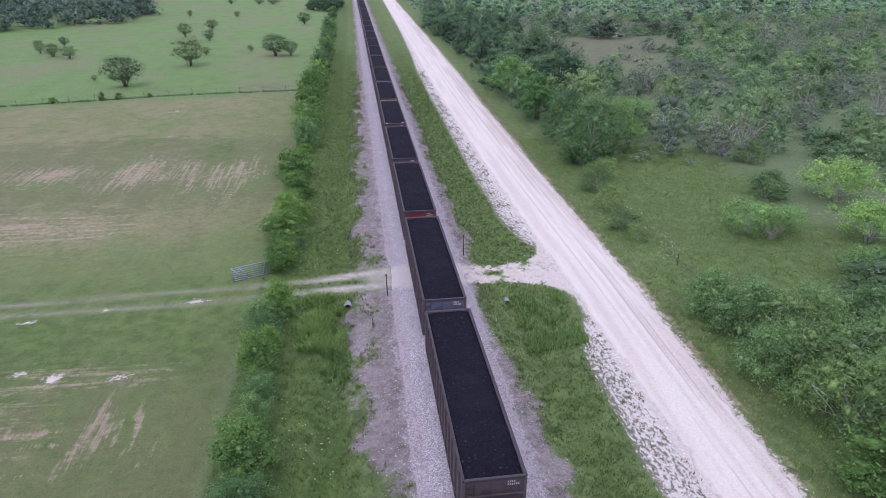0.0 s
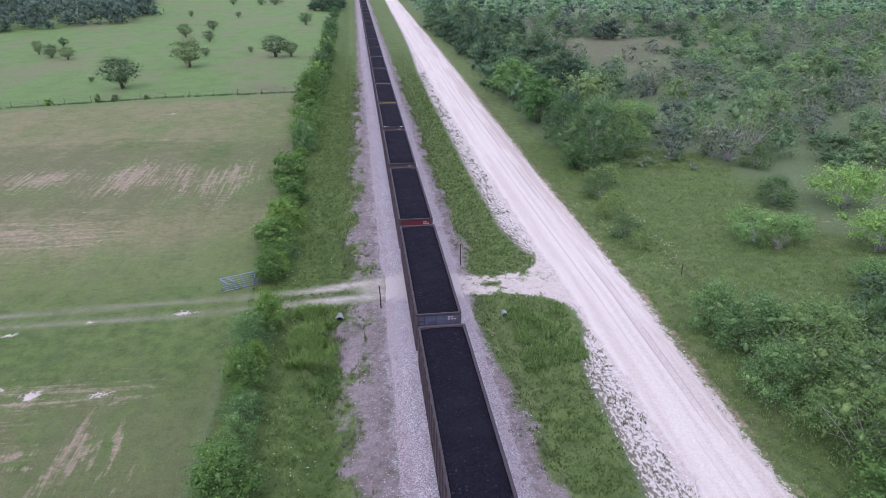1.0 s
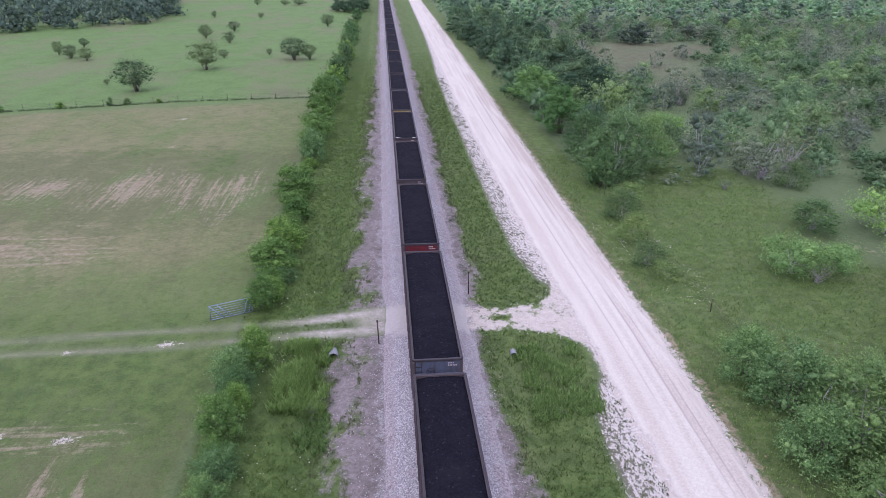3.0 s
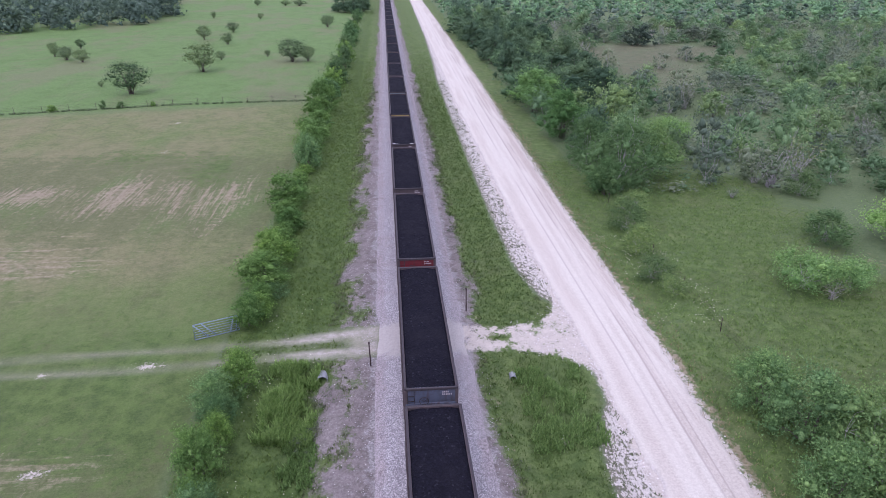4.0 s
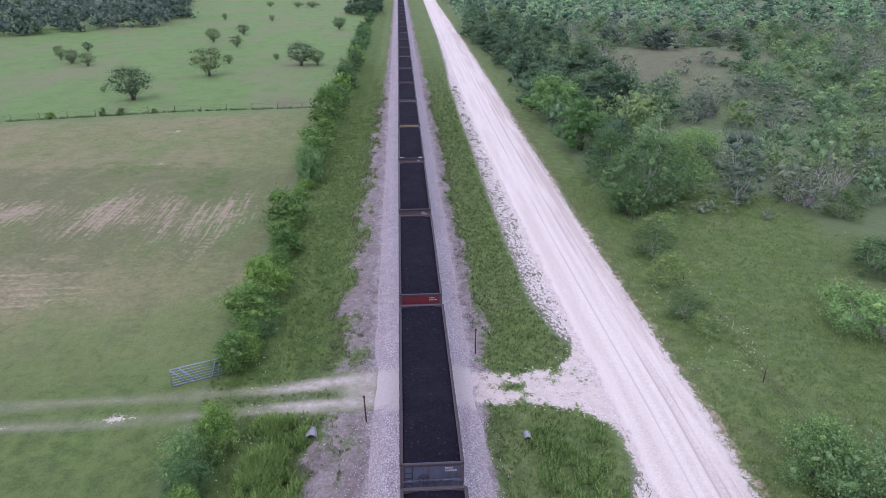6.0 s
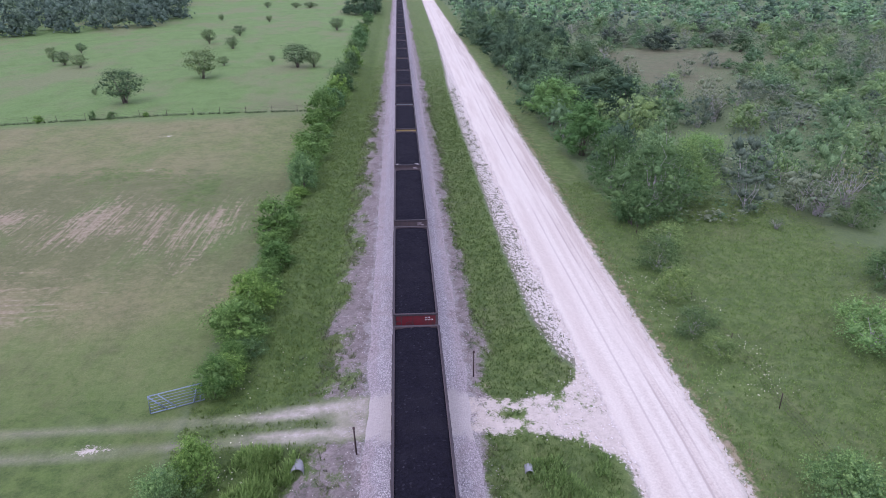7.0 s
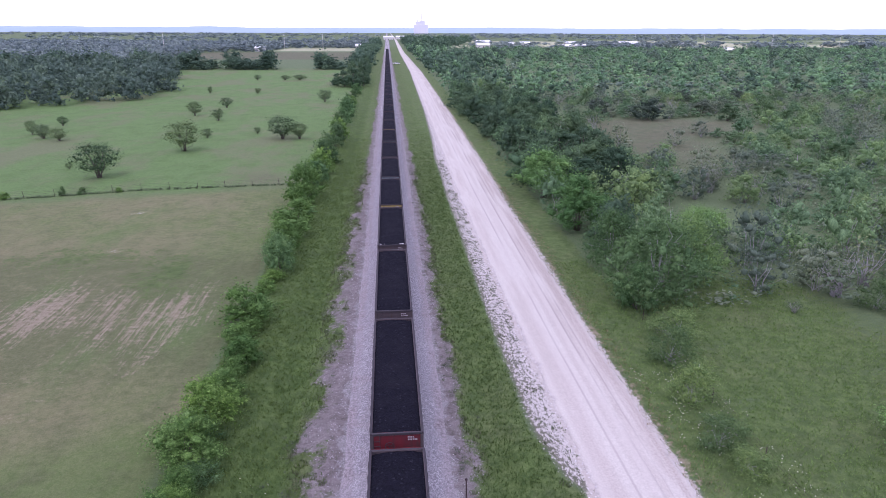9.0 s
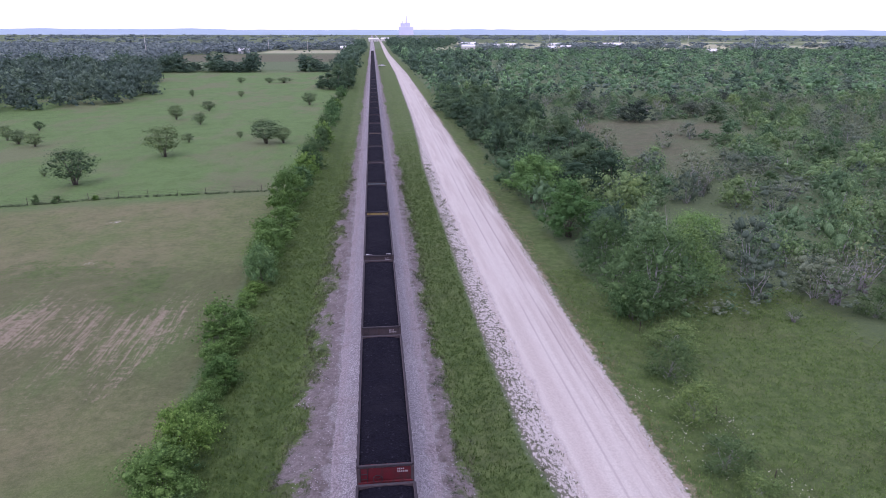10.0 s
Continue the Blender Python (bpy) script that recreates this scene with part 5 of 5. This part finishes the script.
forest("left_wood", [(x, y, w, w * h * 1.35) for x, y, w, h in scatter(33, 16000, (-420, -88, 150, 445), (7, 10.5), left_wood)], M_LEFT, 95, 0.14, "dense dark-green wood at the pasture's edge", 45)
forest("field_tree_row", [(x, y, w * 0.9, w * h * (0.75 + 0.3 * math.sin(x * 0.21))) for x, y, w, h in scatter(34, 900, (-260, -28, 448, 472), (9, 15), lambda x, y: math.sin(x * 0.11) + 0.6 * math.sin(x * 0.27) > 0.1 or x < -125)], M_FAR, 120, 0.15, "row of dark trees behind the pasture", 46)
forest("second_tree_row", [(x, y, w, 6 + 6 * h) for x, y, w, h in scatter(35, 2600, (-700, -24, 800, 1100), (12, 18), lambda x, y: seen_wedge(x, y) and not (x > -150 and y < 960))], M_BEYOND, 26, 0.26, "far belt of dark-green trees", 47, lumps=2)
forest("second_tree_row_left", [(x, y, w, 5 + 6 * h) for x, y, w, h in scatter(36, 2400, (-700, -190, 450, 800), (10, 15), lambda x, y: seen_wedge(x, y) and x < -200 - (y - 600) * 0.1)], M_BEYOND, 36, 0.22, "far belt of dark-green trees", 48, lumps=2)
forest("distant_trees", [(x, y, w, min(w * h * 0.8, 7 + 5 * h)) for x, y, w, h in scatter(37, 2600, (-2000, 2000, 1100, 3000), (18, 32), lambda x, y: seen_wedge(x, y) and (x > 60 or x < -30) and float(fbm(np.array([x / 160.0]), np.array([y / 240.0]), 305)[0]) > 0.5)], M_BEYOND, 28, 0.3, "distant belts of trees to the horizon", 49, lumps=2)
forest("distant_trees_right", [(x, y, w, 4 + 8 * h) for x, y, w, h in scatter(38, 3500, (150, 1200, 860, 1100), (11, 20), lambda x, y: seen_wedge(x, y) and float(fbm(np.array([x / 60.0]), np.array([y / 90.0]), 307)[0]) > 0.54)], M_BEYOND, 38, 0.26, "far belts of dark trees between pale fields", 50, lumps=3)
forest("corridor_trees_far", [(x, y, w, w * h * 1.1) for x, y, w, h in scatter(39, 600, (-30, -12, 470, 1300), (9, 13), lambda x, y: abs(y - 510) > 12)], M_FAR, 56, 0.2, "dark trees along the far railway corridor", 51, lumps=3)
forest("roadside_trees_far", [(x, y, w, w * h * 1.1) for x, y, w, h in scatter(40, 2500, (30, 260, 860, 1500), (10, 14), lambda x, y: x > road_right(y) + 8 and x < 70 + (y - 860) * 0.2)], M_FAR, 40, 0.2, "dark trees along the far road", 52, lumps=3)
for p in PATTERNS:
    for o in (*p.children_recursive, p):
        bpy.data.objects.remove(o)


# ---- grass, reeds and flowers ----
def tufts(name, seed, count, area, tall, wide, blades, mat, ok, label):
    """Blades of grass in tufts over a stretch of ground, as one stuff object."""
    rng = np.random.RandomState(seed)
    x, y = rng.uniform(area[0], area[1], count), rng.uniform(area[2], area[3], count)
    keep = ok(x, y, rng.rand(count))
    x, y = x[keep], y[keep]
    z = ground_z(x, y)
    n = len(x) * blades
    X, Y, Z = np.repeat(x, blades), np.repeat(y, blades), np.repeat(z, blades)
    a, h = rng.uniform(0, 2 * math.pi, n), tall * rng.uniform(0.5, 1.2, n)
    lean = rng.uniform(0.2, 0.9, n) * h
    root = np.stack([X + 0.1 * rng.randn(n), Y + 0.1 * rng.randn(n), Z - 0.03], 1)
    side = np.stack([-np.sin(a), np.cos(a), 0 * a], 1) * (wide * rng.uniform(0.6, 1.3, n))[:, None]
    tip = root + np.stack([np.cos(a) * lean, np.sin(a) * lean, h], 1)
    v = np.stack([root - side, root + side, tip], 1).reshape(-1, 3)
    return tagged(new(name, mesh_of(name, v, np.arange(3 * n).reshape(-1, 3), mat)), label, "grass", kind="stuff")


def grassy(x, y, r):
    z = zones(x, y)
    return (z["lush"] > 0.45 + 0.2 * r) & (z["grit"] < 0.35) & (z["cal"] < 0.3) & (z["rut"] < 0.25) & (z["dry"] < 0.6) & (z["fringe"] < 0.3) & (y < 85 + 80 * (r * 7.3 % 1.0))


tufts("corridor_grass", 61, 27000, (-15.5, -5.5, -34, 165), 0.2, 0.04, 4, M_GRASS, grassy, "uncut green grass beside the railway")
tufts("strip_grass", 62, 22000, (4.2, 11.8, -32, 165), 0.2, 0.04, 4, M_GRASS, grassy, "uncut green grass between track and road")
tufts("verge_grass", 63, 34000, (18.5, 58, -28, 50), 0.2, 0.045, 3, M_MEADOW, grassy, "uncut green grass beyond the white road")
tufts("verge_straw", 64, 5200, (18.4, 24, -28, 90), 0.18, 0.03, 4, M_STRAW, lambda x, y, r: np.abs(x - road_right(y) - 0.8) < 0.5 + r, "dry straw along the road's edge")
tufts("shoulder_weeds", 65, 22000, (-9.5, 7.5, -34, 110), 0.26, 0.045, 5, M_WEED, lambda x, y, r: (np.abs(zones(x, y)["grit"] - 0.36) < 0.3) & (np.abs(x) > 3.7) & (fbm(x / 1.1, y / 1.8, 401) > 0.44) & ((y < 0.6) | (y > 6.0)), "grey-green weeds on the stony shoulder")
tufts("ditch_reeds", 66, 2200, (-11.2, -7.8, -7.6, 0.6), 0.6, 0.07, 9, M_REED, lambda x, y, r: fbm(x / 1.2, y / 1.2, 403) > 0.42, "tall bright green reeds in the ditch")
tufts("strip_reeds", 70, 1500, (6.6, 11.4, -9.5, -0.8), 0.42, 0.055, 8, M_REED, lambda x, y, r: fbm(x / 1.6, y / 1.6, 409) > 0.46 + 0.1 * r, "tall coarse grass between track and road")
tufts("ditch_reeds_by_hedge", 67, 420, (-9.4, -7.2, -11, -6.5), 0.36, 0.06, 8, M_REED, lambda x, y, r: fbm(x / 1.2, y / 1.2, 405) > 0.5, "tall bright green reeds in the ditch")
tufts("fence_weeds", 68, 9000, (-90, -16, 80, 97), 0.45, 0.07, 6, M_OLIVE, lambda x, y, r: np.abs(y - np.interp(x, [-90, -45, -20], [81.2, 92.1, 94.9])) < 0.4, "dull weeds under the field fence")
tufts("fringe_weeds", 69, 5000, (8.6, 13.0, -30, 120), 0.18, 0.05, 5, M_WEED, lambda x, y, r: (np.abs(x - road_left(y) + 1.1) < 1.0) & ((y < -4) | (y > 9)) & (fbm(x / 0.8, y / 1.5, 407) > 0.5), "small weeds in the stony road fringe")


def specks(name, seed, count, area, size, mat, ok, label, category, lift=0.3):
    """Small lumps or blossoms strewn over a stretch, as one stuff object."""
    rng = np.random.RandomState(seed)
    x, y = rng.uniform(area[0], area[1], count), rng.uniform(area[2], area[3], count)
    keep = ok(x, y)
    x, y = x[keep], y[keep]
    n = len(x)
    s = size * rng.uniform(0.4, 1.3, n)
    c = np.stack([x, y, ground_z(x, y) + lift * rng.uniform(0.5, 1.0, n)], 1)
    d = np.array([(1, 0, 0), (0, 1, 0), (-1, 0, 0), (0, -1, 0), (0, 0, 0.8), (0, 0, -0.8)], float)
    v = (c[:, None] + d[None] * s[:, None, None] * rng.uniform(0.6, 1.2, (n, 6, 1))).reshape(-1, 3)
    f = np.array([(0, 1, 4), (1, 2, 4), (2, 3, 4), (3, 0, 4), (1, 0, 5), (2, 1, 5), (3, 2, 5), (0, 3, 5)])
    f = (f[None] + 6 * np.arange(n)[:, None, None]).reshape(-1, 3)
    return tagged(new(name, mesh_of(name, v, f, mat)), label, category, kind="stuff")


specks("corridor_blossoms", 71, 420, (-12.5, -8.2, -26, 12), 0.045, M_FLOWER, lambda x, y: fbm(x / 1.6, y / 2.2, 501) > 0.56, "small pale wild flowers in the grass", "flowers")
specks("verge_blossoms", 72, 1000, (20, 27, 4, 26), 0.05, M_FLOWER, lambda x, y: fbm(x / 1.6, y / 2.2, 503) > 0.54, "small pale wild flowers on the verge", "flowers")
specks("fringe_stones", 73, 3500, (8.4, 13.2, -30, 140), 0.07, M_STONE, lambda x, y: zones(x, y)["cal"] > 0.3, "loose white limestone lumps at the road's edge", "stones", 0.06)
specks("edge_stones", 74, 1600, (17.6, 22, -30, 120), 0.07, M_STONE, lambda x, y: np.abs(x - road_right(y)) < 0.4, "loose white limestone lumps at the road's edge", "stones", 0.08)
specks("shoulder_stones", 75, 4200, (-8, 6, -34, 70), 0.035, M_STONE, lambda x, y: (np.abs(x) > 3.6) & (zones(x, y)["grit"] > 0.3), "loose ballast stones on the shoulder", "stones", 0.04)
specks("apron_stones", 76, 500, (7.5, 13, -2.4, 8.5), 0.05, M_STONE, lambda x, y: (np.abs(y - 1.0 + 2.6 * np.clip((x - 8) / 4.5, 0, 1) ** 2) < 0.7) | (np.abs(y - 5.0 - 4.2 * np.clip((x - 8) / 4.5, 0, 1) ** 2) < 0.7), "loose white lumps round the crossing apron", "stones", 0.05)

specks("spilled_ballast", 77, 9000, (-5.6, 5.4, -36, 90), 0.05, M_SPILL, lambda x, y: (np.abs(x) > 3.3) & (np.abs(np.abs(x) - 3.9) < 0.5 + 0.9 * fbm(x * 0 + 3, y / 2.0, 511)), "grey ballast stones spilled beside the track bed", "stones", 0.1)
rng_weed = random.Random(81)
weeds = []
for _ in range(760):
    y = rng_weed.uniform(-32, 120)
    side = rng_weed.random() < 0.55
    wl = float(np.interp(y, [-60, -20, -8, 0, 9, 14, 20, 40, 60, 110], [5.0, 6.6, 7.8, 7.4, 6.8, 7.2, 6.0, 6.6, 6.1, 5.4]))
    x = -wl + rng_weed.gauss(-0.1, 0.5) if side else 4.6 + rng_weed.gauss(0.0, 0.5)
    if -1 < y < 7 or fbm(np.array([x / 2.0]), np.array([y / 4.0]), 521)[0] < 0.45:
        continue
    w = rng_weed.uniform(0.4, 1.1)
    weeds.append((x, y, w, w * rng_weed.uniform(0.35, 0.6)))
forest("shoulder_clumps", weeds, M_WEED, 60, 0.11, "grey-green weed clumps along the stony shoulder", 82, lumps=1, core=0.2)


# ---- things by the crossing ----
def pipe_gate():
    gate = new("pipe_gate")
    long, tall = 3.45, 1.25
    part("gate_frame", Build().tube([(0, 0, 0.08), (long, 0, 0.08), (long, 0, tall), (0, 0, tall), (0, 0, 0.08)], [0.045] * 5, 7).mesh("gate_frame", M_GATE, True), gate)
    rail = Build().tube([(0.03, 0, 0), (long - 0.03, 0, 0)], [0.024, 0.024], 6).mesh("gate_rail", M_GATE, True)
    for i in range(5):
        part("gate_rail", rail, gate, m=pose(0, 0, 0.27 + 0.195 * i))
    for a, b in ((0.0, 1.05), (0.62, 1.62), (long - 0.75, long - 0.3), (long - 0.32, long - 0.02)):
        up = (tall - 0.03, 0.1) if a < 1 else (0.1, tall - 0.03)
        part("gate_brace", Build().tube([(a + 0.03, -0.055, up[0]), (b, -0.055, up[1])], [0.05, 0.05], 6).mesh("gate_brace", M_GATE, True), gate)
    return gate


gate = pipe_gate()
gate.matrix_basis = pose(-17.95, 4.7, ground_height(-17.9, 4.7) + 0.02, -22, 0, 22)
tagged(gate, "blue-grey metal pipe gate leaning open beside the lane", "gate")


def marker(x, y, tall, label):
    post = new("marker_post")
    part("post", Build().tube([(0, 0, -0.3), (0, 0, tall * 0.6), (0, 0, tall)], [0.055, 0.05, 0.045], 7).mesh("post", M_POST, True), post)
    part("cap", Build().box(-0.07, 0.07, -0.03, 0.03, tall - 0.16, tall + 0.04, b=0.012).mesh("cap", M_POST), post)
    post.matrix_basis = pose(x, y, ground_height(x, y), random.uniform(-2, 2), random.uniform(-2, 2), 0)
    return tagged(post, label, "post", "posts at the crossing")


marker(-3.95, 0.0, 2.15, "thin dark steel post beside the ballast")
marker(4.15, 7.6, 2.2, "thin dark steel post beside the ballast")


def culvert(x, y, z, turn, radius, step):
    pipe = new("culvert_pipe")
    n, rings = 18, 26
    v = []
    for i in range(rings):
        r = radius + 0.02 * math.sin(i * 1.9)
        v += [(r * math.cos(2 * math.pi * a / n), -i * step, r * math.sin(2 * math.pi * a / n)) for a in range(n)]
    for i in range(rings):
        r = radius - 0.035 + 0.02 * math.sin((rings - 1 - i) * 1.9)
        v += [(r * math.cos(2 * math.pi * a / n), -(rings - 1 - i) * step, r * math.sin(2 * math.pi * a / n)) for a in range(n)]
    f = [(i * n + a, i * n + (a + 1) % n, (i + 1) * n + (a + 1) % n, (i + 1) * n + a) for i in range(2 * rings - 1) for a in range(n)]
    f += [((2 * rings - 1) * n + a, (2 * rings - 1) * n + (a + 1) % n, (a + 1) % n, a) for a in range(n)]
    part("pipe_wall", Build().add(v, f).mesh("pipe_wall", M_CULVERT, True), pipe)
    # upright dark disc across the bore, painted as the shade inside
    disc = [((radius - 0.05) * math.cos(2 * math.pi * a / n), -0.4, (radius - 0.05) * math.sin(2 * math.pi * a / n)) for a in range(n)]
    part("silt", Build().add(disc, [tuple(range(n))]).mesh("silt", M_DARK), pipe)
    pipe.matrix_basis = pose(x, y, z, 6, 0, turn)
    return tagged(pipe, "corrugated metal culvert pipe ending in the ditch", "culvert pipe", "culvert ends")


culvert(-7.5, -0.95, -0.36, 180, 0.42, 0.04)
culvert(6.55, -1.75, -0.36, 176, 0.27, 0.028)


def fence_line(ends, gap, tall, label, seed, thick=0.065):
    rng = random.Random(seed)
    line = new("wire_fence")
    (x0, y0), (x1, y1) = ends
    n = int(math.hypot(x1 - x0, y1 - y0) / gap)
    post = Build().tube([(0, 0, -0.3), (0, 0, 0.7 * tall), (0, 0, tall)], [thick, thick, thick * 0.85], 6).mesh("fence_post", M_POST, True)
    for i in range(n + 1):
        t = i / n
        x, y = x0 + (x1 - x0) * t, y0 + (y1 - y0) * t
        part("fence_post", post, line, m=pose(x, y, ground_height(x, y), rng.uniform(-4, 4), rng.uniform(-4, 4), 0))
    for z in (0.35, 0.65, 0.95, 1.2):
        part("wire", Build().tube([(x0, y0, z), ((x0 + x1) / 2, (y0 + y1) / 2, z - 0.03), (x1, y1, z)], [0.008] * 3, 4).mesh("wire", M_POST), line)
    return tagged(line, label, "fence")


fence_line(((-90, 81.2), (-45, 92.1)), 4.5, 1.35, "old wire fence with dark posts across the field", 1, 0.04)
fence_line(((-45, 92.1), (-16, 95.0)), 4.5, 1.35, "old wire fence with dark posts across the field", 2, 0.04)
fence_line(((24.6, -12), (25.2, 40)), 7.0, 1.3, "sparse wire fence along the road verge", 3, 0.035)

# ---- far crossing, vehicle, buildings, poles ----
M_CARWHITE = plain("white_car_paint", (0.75, 0.75, 0.76), 0.35, 0.0, 0.05)
M_TYRE = plain("tyre_rubber", (0.02, 0.02, 0.02), 0.9)
M_CARGLASS = plain("tinted_glass", (0.02, 0.025, 0.03), 0.1, 0.0, 0.1)


def pickup():
    truck = new("pickup_truck")
    b = Build().box(-2.7, 2.7, -0.92, 0.92, 0.5, 1.05, b=0.1)
    b.box(-0.6, 1.2, -0.85, 0.85, 1.03, 1.8, b=0.18)
    b.box(-2.68, -0.6, -0.92, -0.84, 1.0, 1.3, b=0.02)
    b.box(-2.68, -0.6, 0.84, 0.92, 1.0, 1.3, b=0.02)
    b.box(-2.7, -2.6, -0.9, 0.9, 1.0, 1.3, b=0.02)
    part("body", b.mesh("body", M_CARWHITE), truck)
    part("windows", Build().box(-0.4, 1.0, -0.87, 0.87, 1.25, 1.65, b=0.05).mesh("windows", M_CARGLASS), truck)
    wheel = Build().tube([(0, -0.12, 0), (0, 0.12, 0)], [0.4, 0.4], 18).mesh("wheel", M_TYRE)
    for x in (-1.75, 1.75):
        for y in (-0.82, 0.82):
            part("wheel", wheel, truck, m=pose(x, y, 0.4))
    return truck


truck = pickup()
truck.matrix_basis = pose(7.4, 517, 0.05, 0, 0, 4)
tagged(truck, "white pickup truck waiting at the far crossing", "pickup truck")

M_ROOF = plain("white_metal_roof", (0.82, 0.82, 0.84), 0.6, 0.0, 0.06)
M_WALLS = plain("pale_cladding", (0.62, 0.6, 0.58), 0.8)
M_OPEN = plain("dark_opening", (0.05, 0.05, 0.055), 0.7)


def farm_building(x, y, w, d, h, turn, label):
    house = new("farm_building")
    part("wall", Build().box(-w / 2, w / 2, -d / 2, d / 2, -0.2, h, b=0.03).mesh("wall", M_WALLS), house)
    r = h + d * 0.28
    v = [(-w / 2 - 0.5, -d / 2 - 0.5, h - 0.1), (w / 2 + 0.5, -d / 2 - 0.5, h - 0.1), (w / 2 + 0.5, d / 2 + 0.5, h - 0.1), (-w / 2 - 0.5, d / 2 + 0.5, h - 0.1), (-w / 2 - 0.5, 0, r), (w / 2 + 0.5, 0, r)]
    part("roof", Build().add(v, [(0, 1, 5, 4), (2, 3, 4, 5), (1, 2, 5), (3, 0, 4), (3, 2, 1, 0)]).mesh("roof", M_ROOF), house)
    for i in range(3):
        a = -w / 2 + w * (0.2 + 0.3 * i)
        part("doorway" if i == 1 else "window", Build().box(a - 0.7, a + 0.7, -d / 2 - 0.05, -d / 2 + 0.1, 0.02 if i == 1 else 1.0, 2.2, b=0.02).mesh("opening", M_OPEN), house)
    house.matrix_basis = pose(x, y, 0, 0, 0, turn)
    return tagged(house, label, "building", "far farm buildings")


farm_building(392, 1030, 32, 14, 5.5, 8, "long white-roofed barn among far trees")
farm_building(360, 1020, 12, 9, 4, -6, "small pale house among far trees")
farm_building(268, 950, 14, 10, 4, 12, "small pale house among far trees")
farm_building(300, 985, 16, 9, 4, -4, "small pale house among far trees")
farm_building(240, 1120, 18, 10, 4.5, 5, "small pale house among far trees")
farm_building(430, 780, 14, 9, 4, 20, "small pale house among far trees")
farm_building(150, 1010, 20, 10, 4.5, 6, "small pale house among far trees")
farm_building(205, 1080, 16, 9, 4, -8, "small pale house among far trees")
farm_building(175, 1180, 26, 12, 5, 4, "small pale house among far trees")
farm_building(330, 1150, 22, 10, 4.5, 10, "small pale house among far trees")
farm_building(520, 1100, 20, 10, 4.5, -5, "small pale house among far trees")
farm_building(120, 1300, 24, 12, 5, 0, "small pale house among far trees")
farm_building(-160, 830, 14, 9, 4, 10, "small pale house among far trees")
farm_building(-40, 960, 12, 9, 4, 0, "small pale house among far trees")
farm_building(4, 1760, 26, 12, 6, 0, "pale shed at the end of the railway")
farm_building(36, 1820, 22, 12, 6, 10, "pale shed at the end of the railway")


def utility_pole(x, y, tall):
    pole = new("utility_pole")
    part("pole", Build().tube([(0, 0, -0.3), (0, 0, tall)], [0.28, 0.18], 8).mesh("pole", M_WALLS, True), pole)
    part("crossarm", Build().box(-1.4, 1.4, -0.08, 0.08, tall - 1.2, tall - 0.95, b=0.02).mesh("crossarm", M_WALLS), pole)
    pole.location = (x, y, 0)
    return tagged(pole, "pale slim utility pole above far trees", "utility pole", "far utility poles")


for x, y, h in ((-227, 674, 24), (-140, 900, 20), (674, 914, 22), (443, 873, 22), (365, 930, 22), (-88, 900, 20), (560, 900, 22), (250, 900, 22)):
    utility_pole(x, y, h)

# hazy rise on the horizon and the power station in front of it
k = Mat("haze_painted_hills", 1.0)
# blue haze painted into the hill colour, with a faint glow added
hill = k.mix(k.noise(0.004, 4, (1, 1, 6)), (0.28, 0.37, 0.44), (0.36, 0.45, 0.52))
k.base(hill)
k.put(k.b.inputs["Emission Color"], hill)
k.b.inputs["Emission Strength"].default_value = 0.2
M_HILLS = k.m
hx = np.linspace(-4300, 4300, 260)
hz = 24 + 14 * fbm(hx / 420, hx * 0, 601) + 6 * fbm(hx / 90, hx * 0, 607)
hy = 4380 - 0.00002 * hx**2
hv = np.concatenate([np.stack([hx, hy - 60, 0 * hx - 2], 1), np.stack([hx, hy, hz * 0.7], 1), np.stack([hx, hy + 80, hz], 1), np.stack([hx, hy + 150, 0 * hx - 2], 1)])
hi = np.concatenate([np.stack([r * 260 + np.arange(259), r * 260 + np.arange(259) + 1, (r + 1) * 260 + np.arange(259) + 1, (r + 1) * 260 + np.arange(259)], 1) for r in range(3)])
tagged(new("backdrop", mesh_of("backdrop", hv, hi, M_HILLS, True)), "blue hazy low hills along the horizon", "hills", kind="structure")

k = Mat("haze_painted_concrete", 0.9)
# concrete tinted to the pale lilac of haze; weak emission lifts it
pale = k.mix(k.noise(0.02, 3), (0.5, 0.5, 0.66), (0.58, 0.58, 0.72))
k.base(pale)
k.put(k.b.inputs["Emission Color"], pale)
k.b.inputs["Emission Strength"].default_value = 0.4
M_PLANT = k.m
station = new("power_station")
part("boiler_house", Build().box(-34, -4, -12, 12, 0, 70, b=1).box(-4, 24, -12, 12, 0, 74, b=1).mesh("boiler_house", M_PLANT), station)
part("turbine_hall", Build().box(-46, 44, -18, -10, 0, 50, b=1).mesh("turbine_hall", M_PLANT), station)
part("chimney", Build().tube([(2, 10, 0), (2, 10, 60), (2, 10, 114)], [6, 4.5, 3.5], 14).mesh("chimney", M_PLANT, True), station)
part("chimney", Build().tube([(-20, 10, 0), (-20, 10, 82)], [4, 3], 14).mesh("chimney", M_PLANT, True), station)
station.location = (212, 4100, 0)
tagged(station, "hazy pale power station with tall chimney on the horizon", "power station")
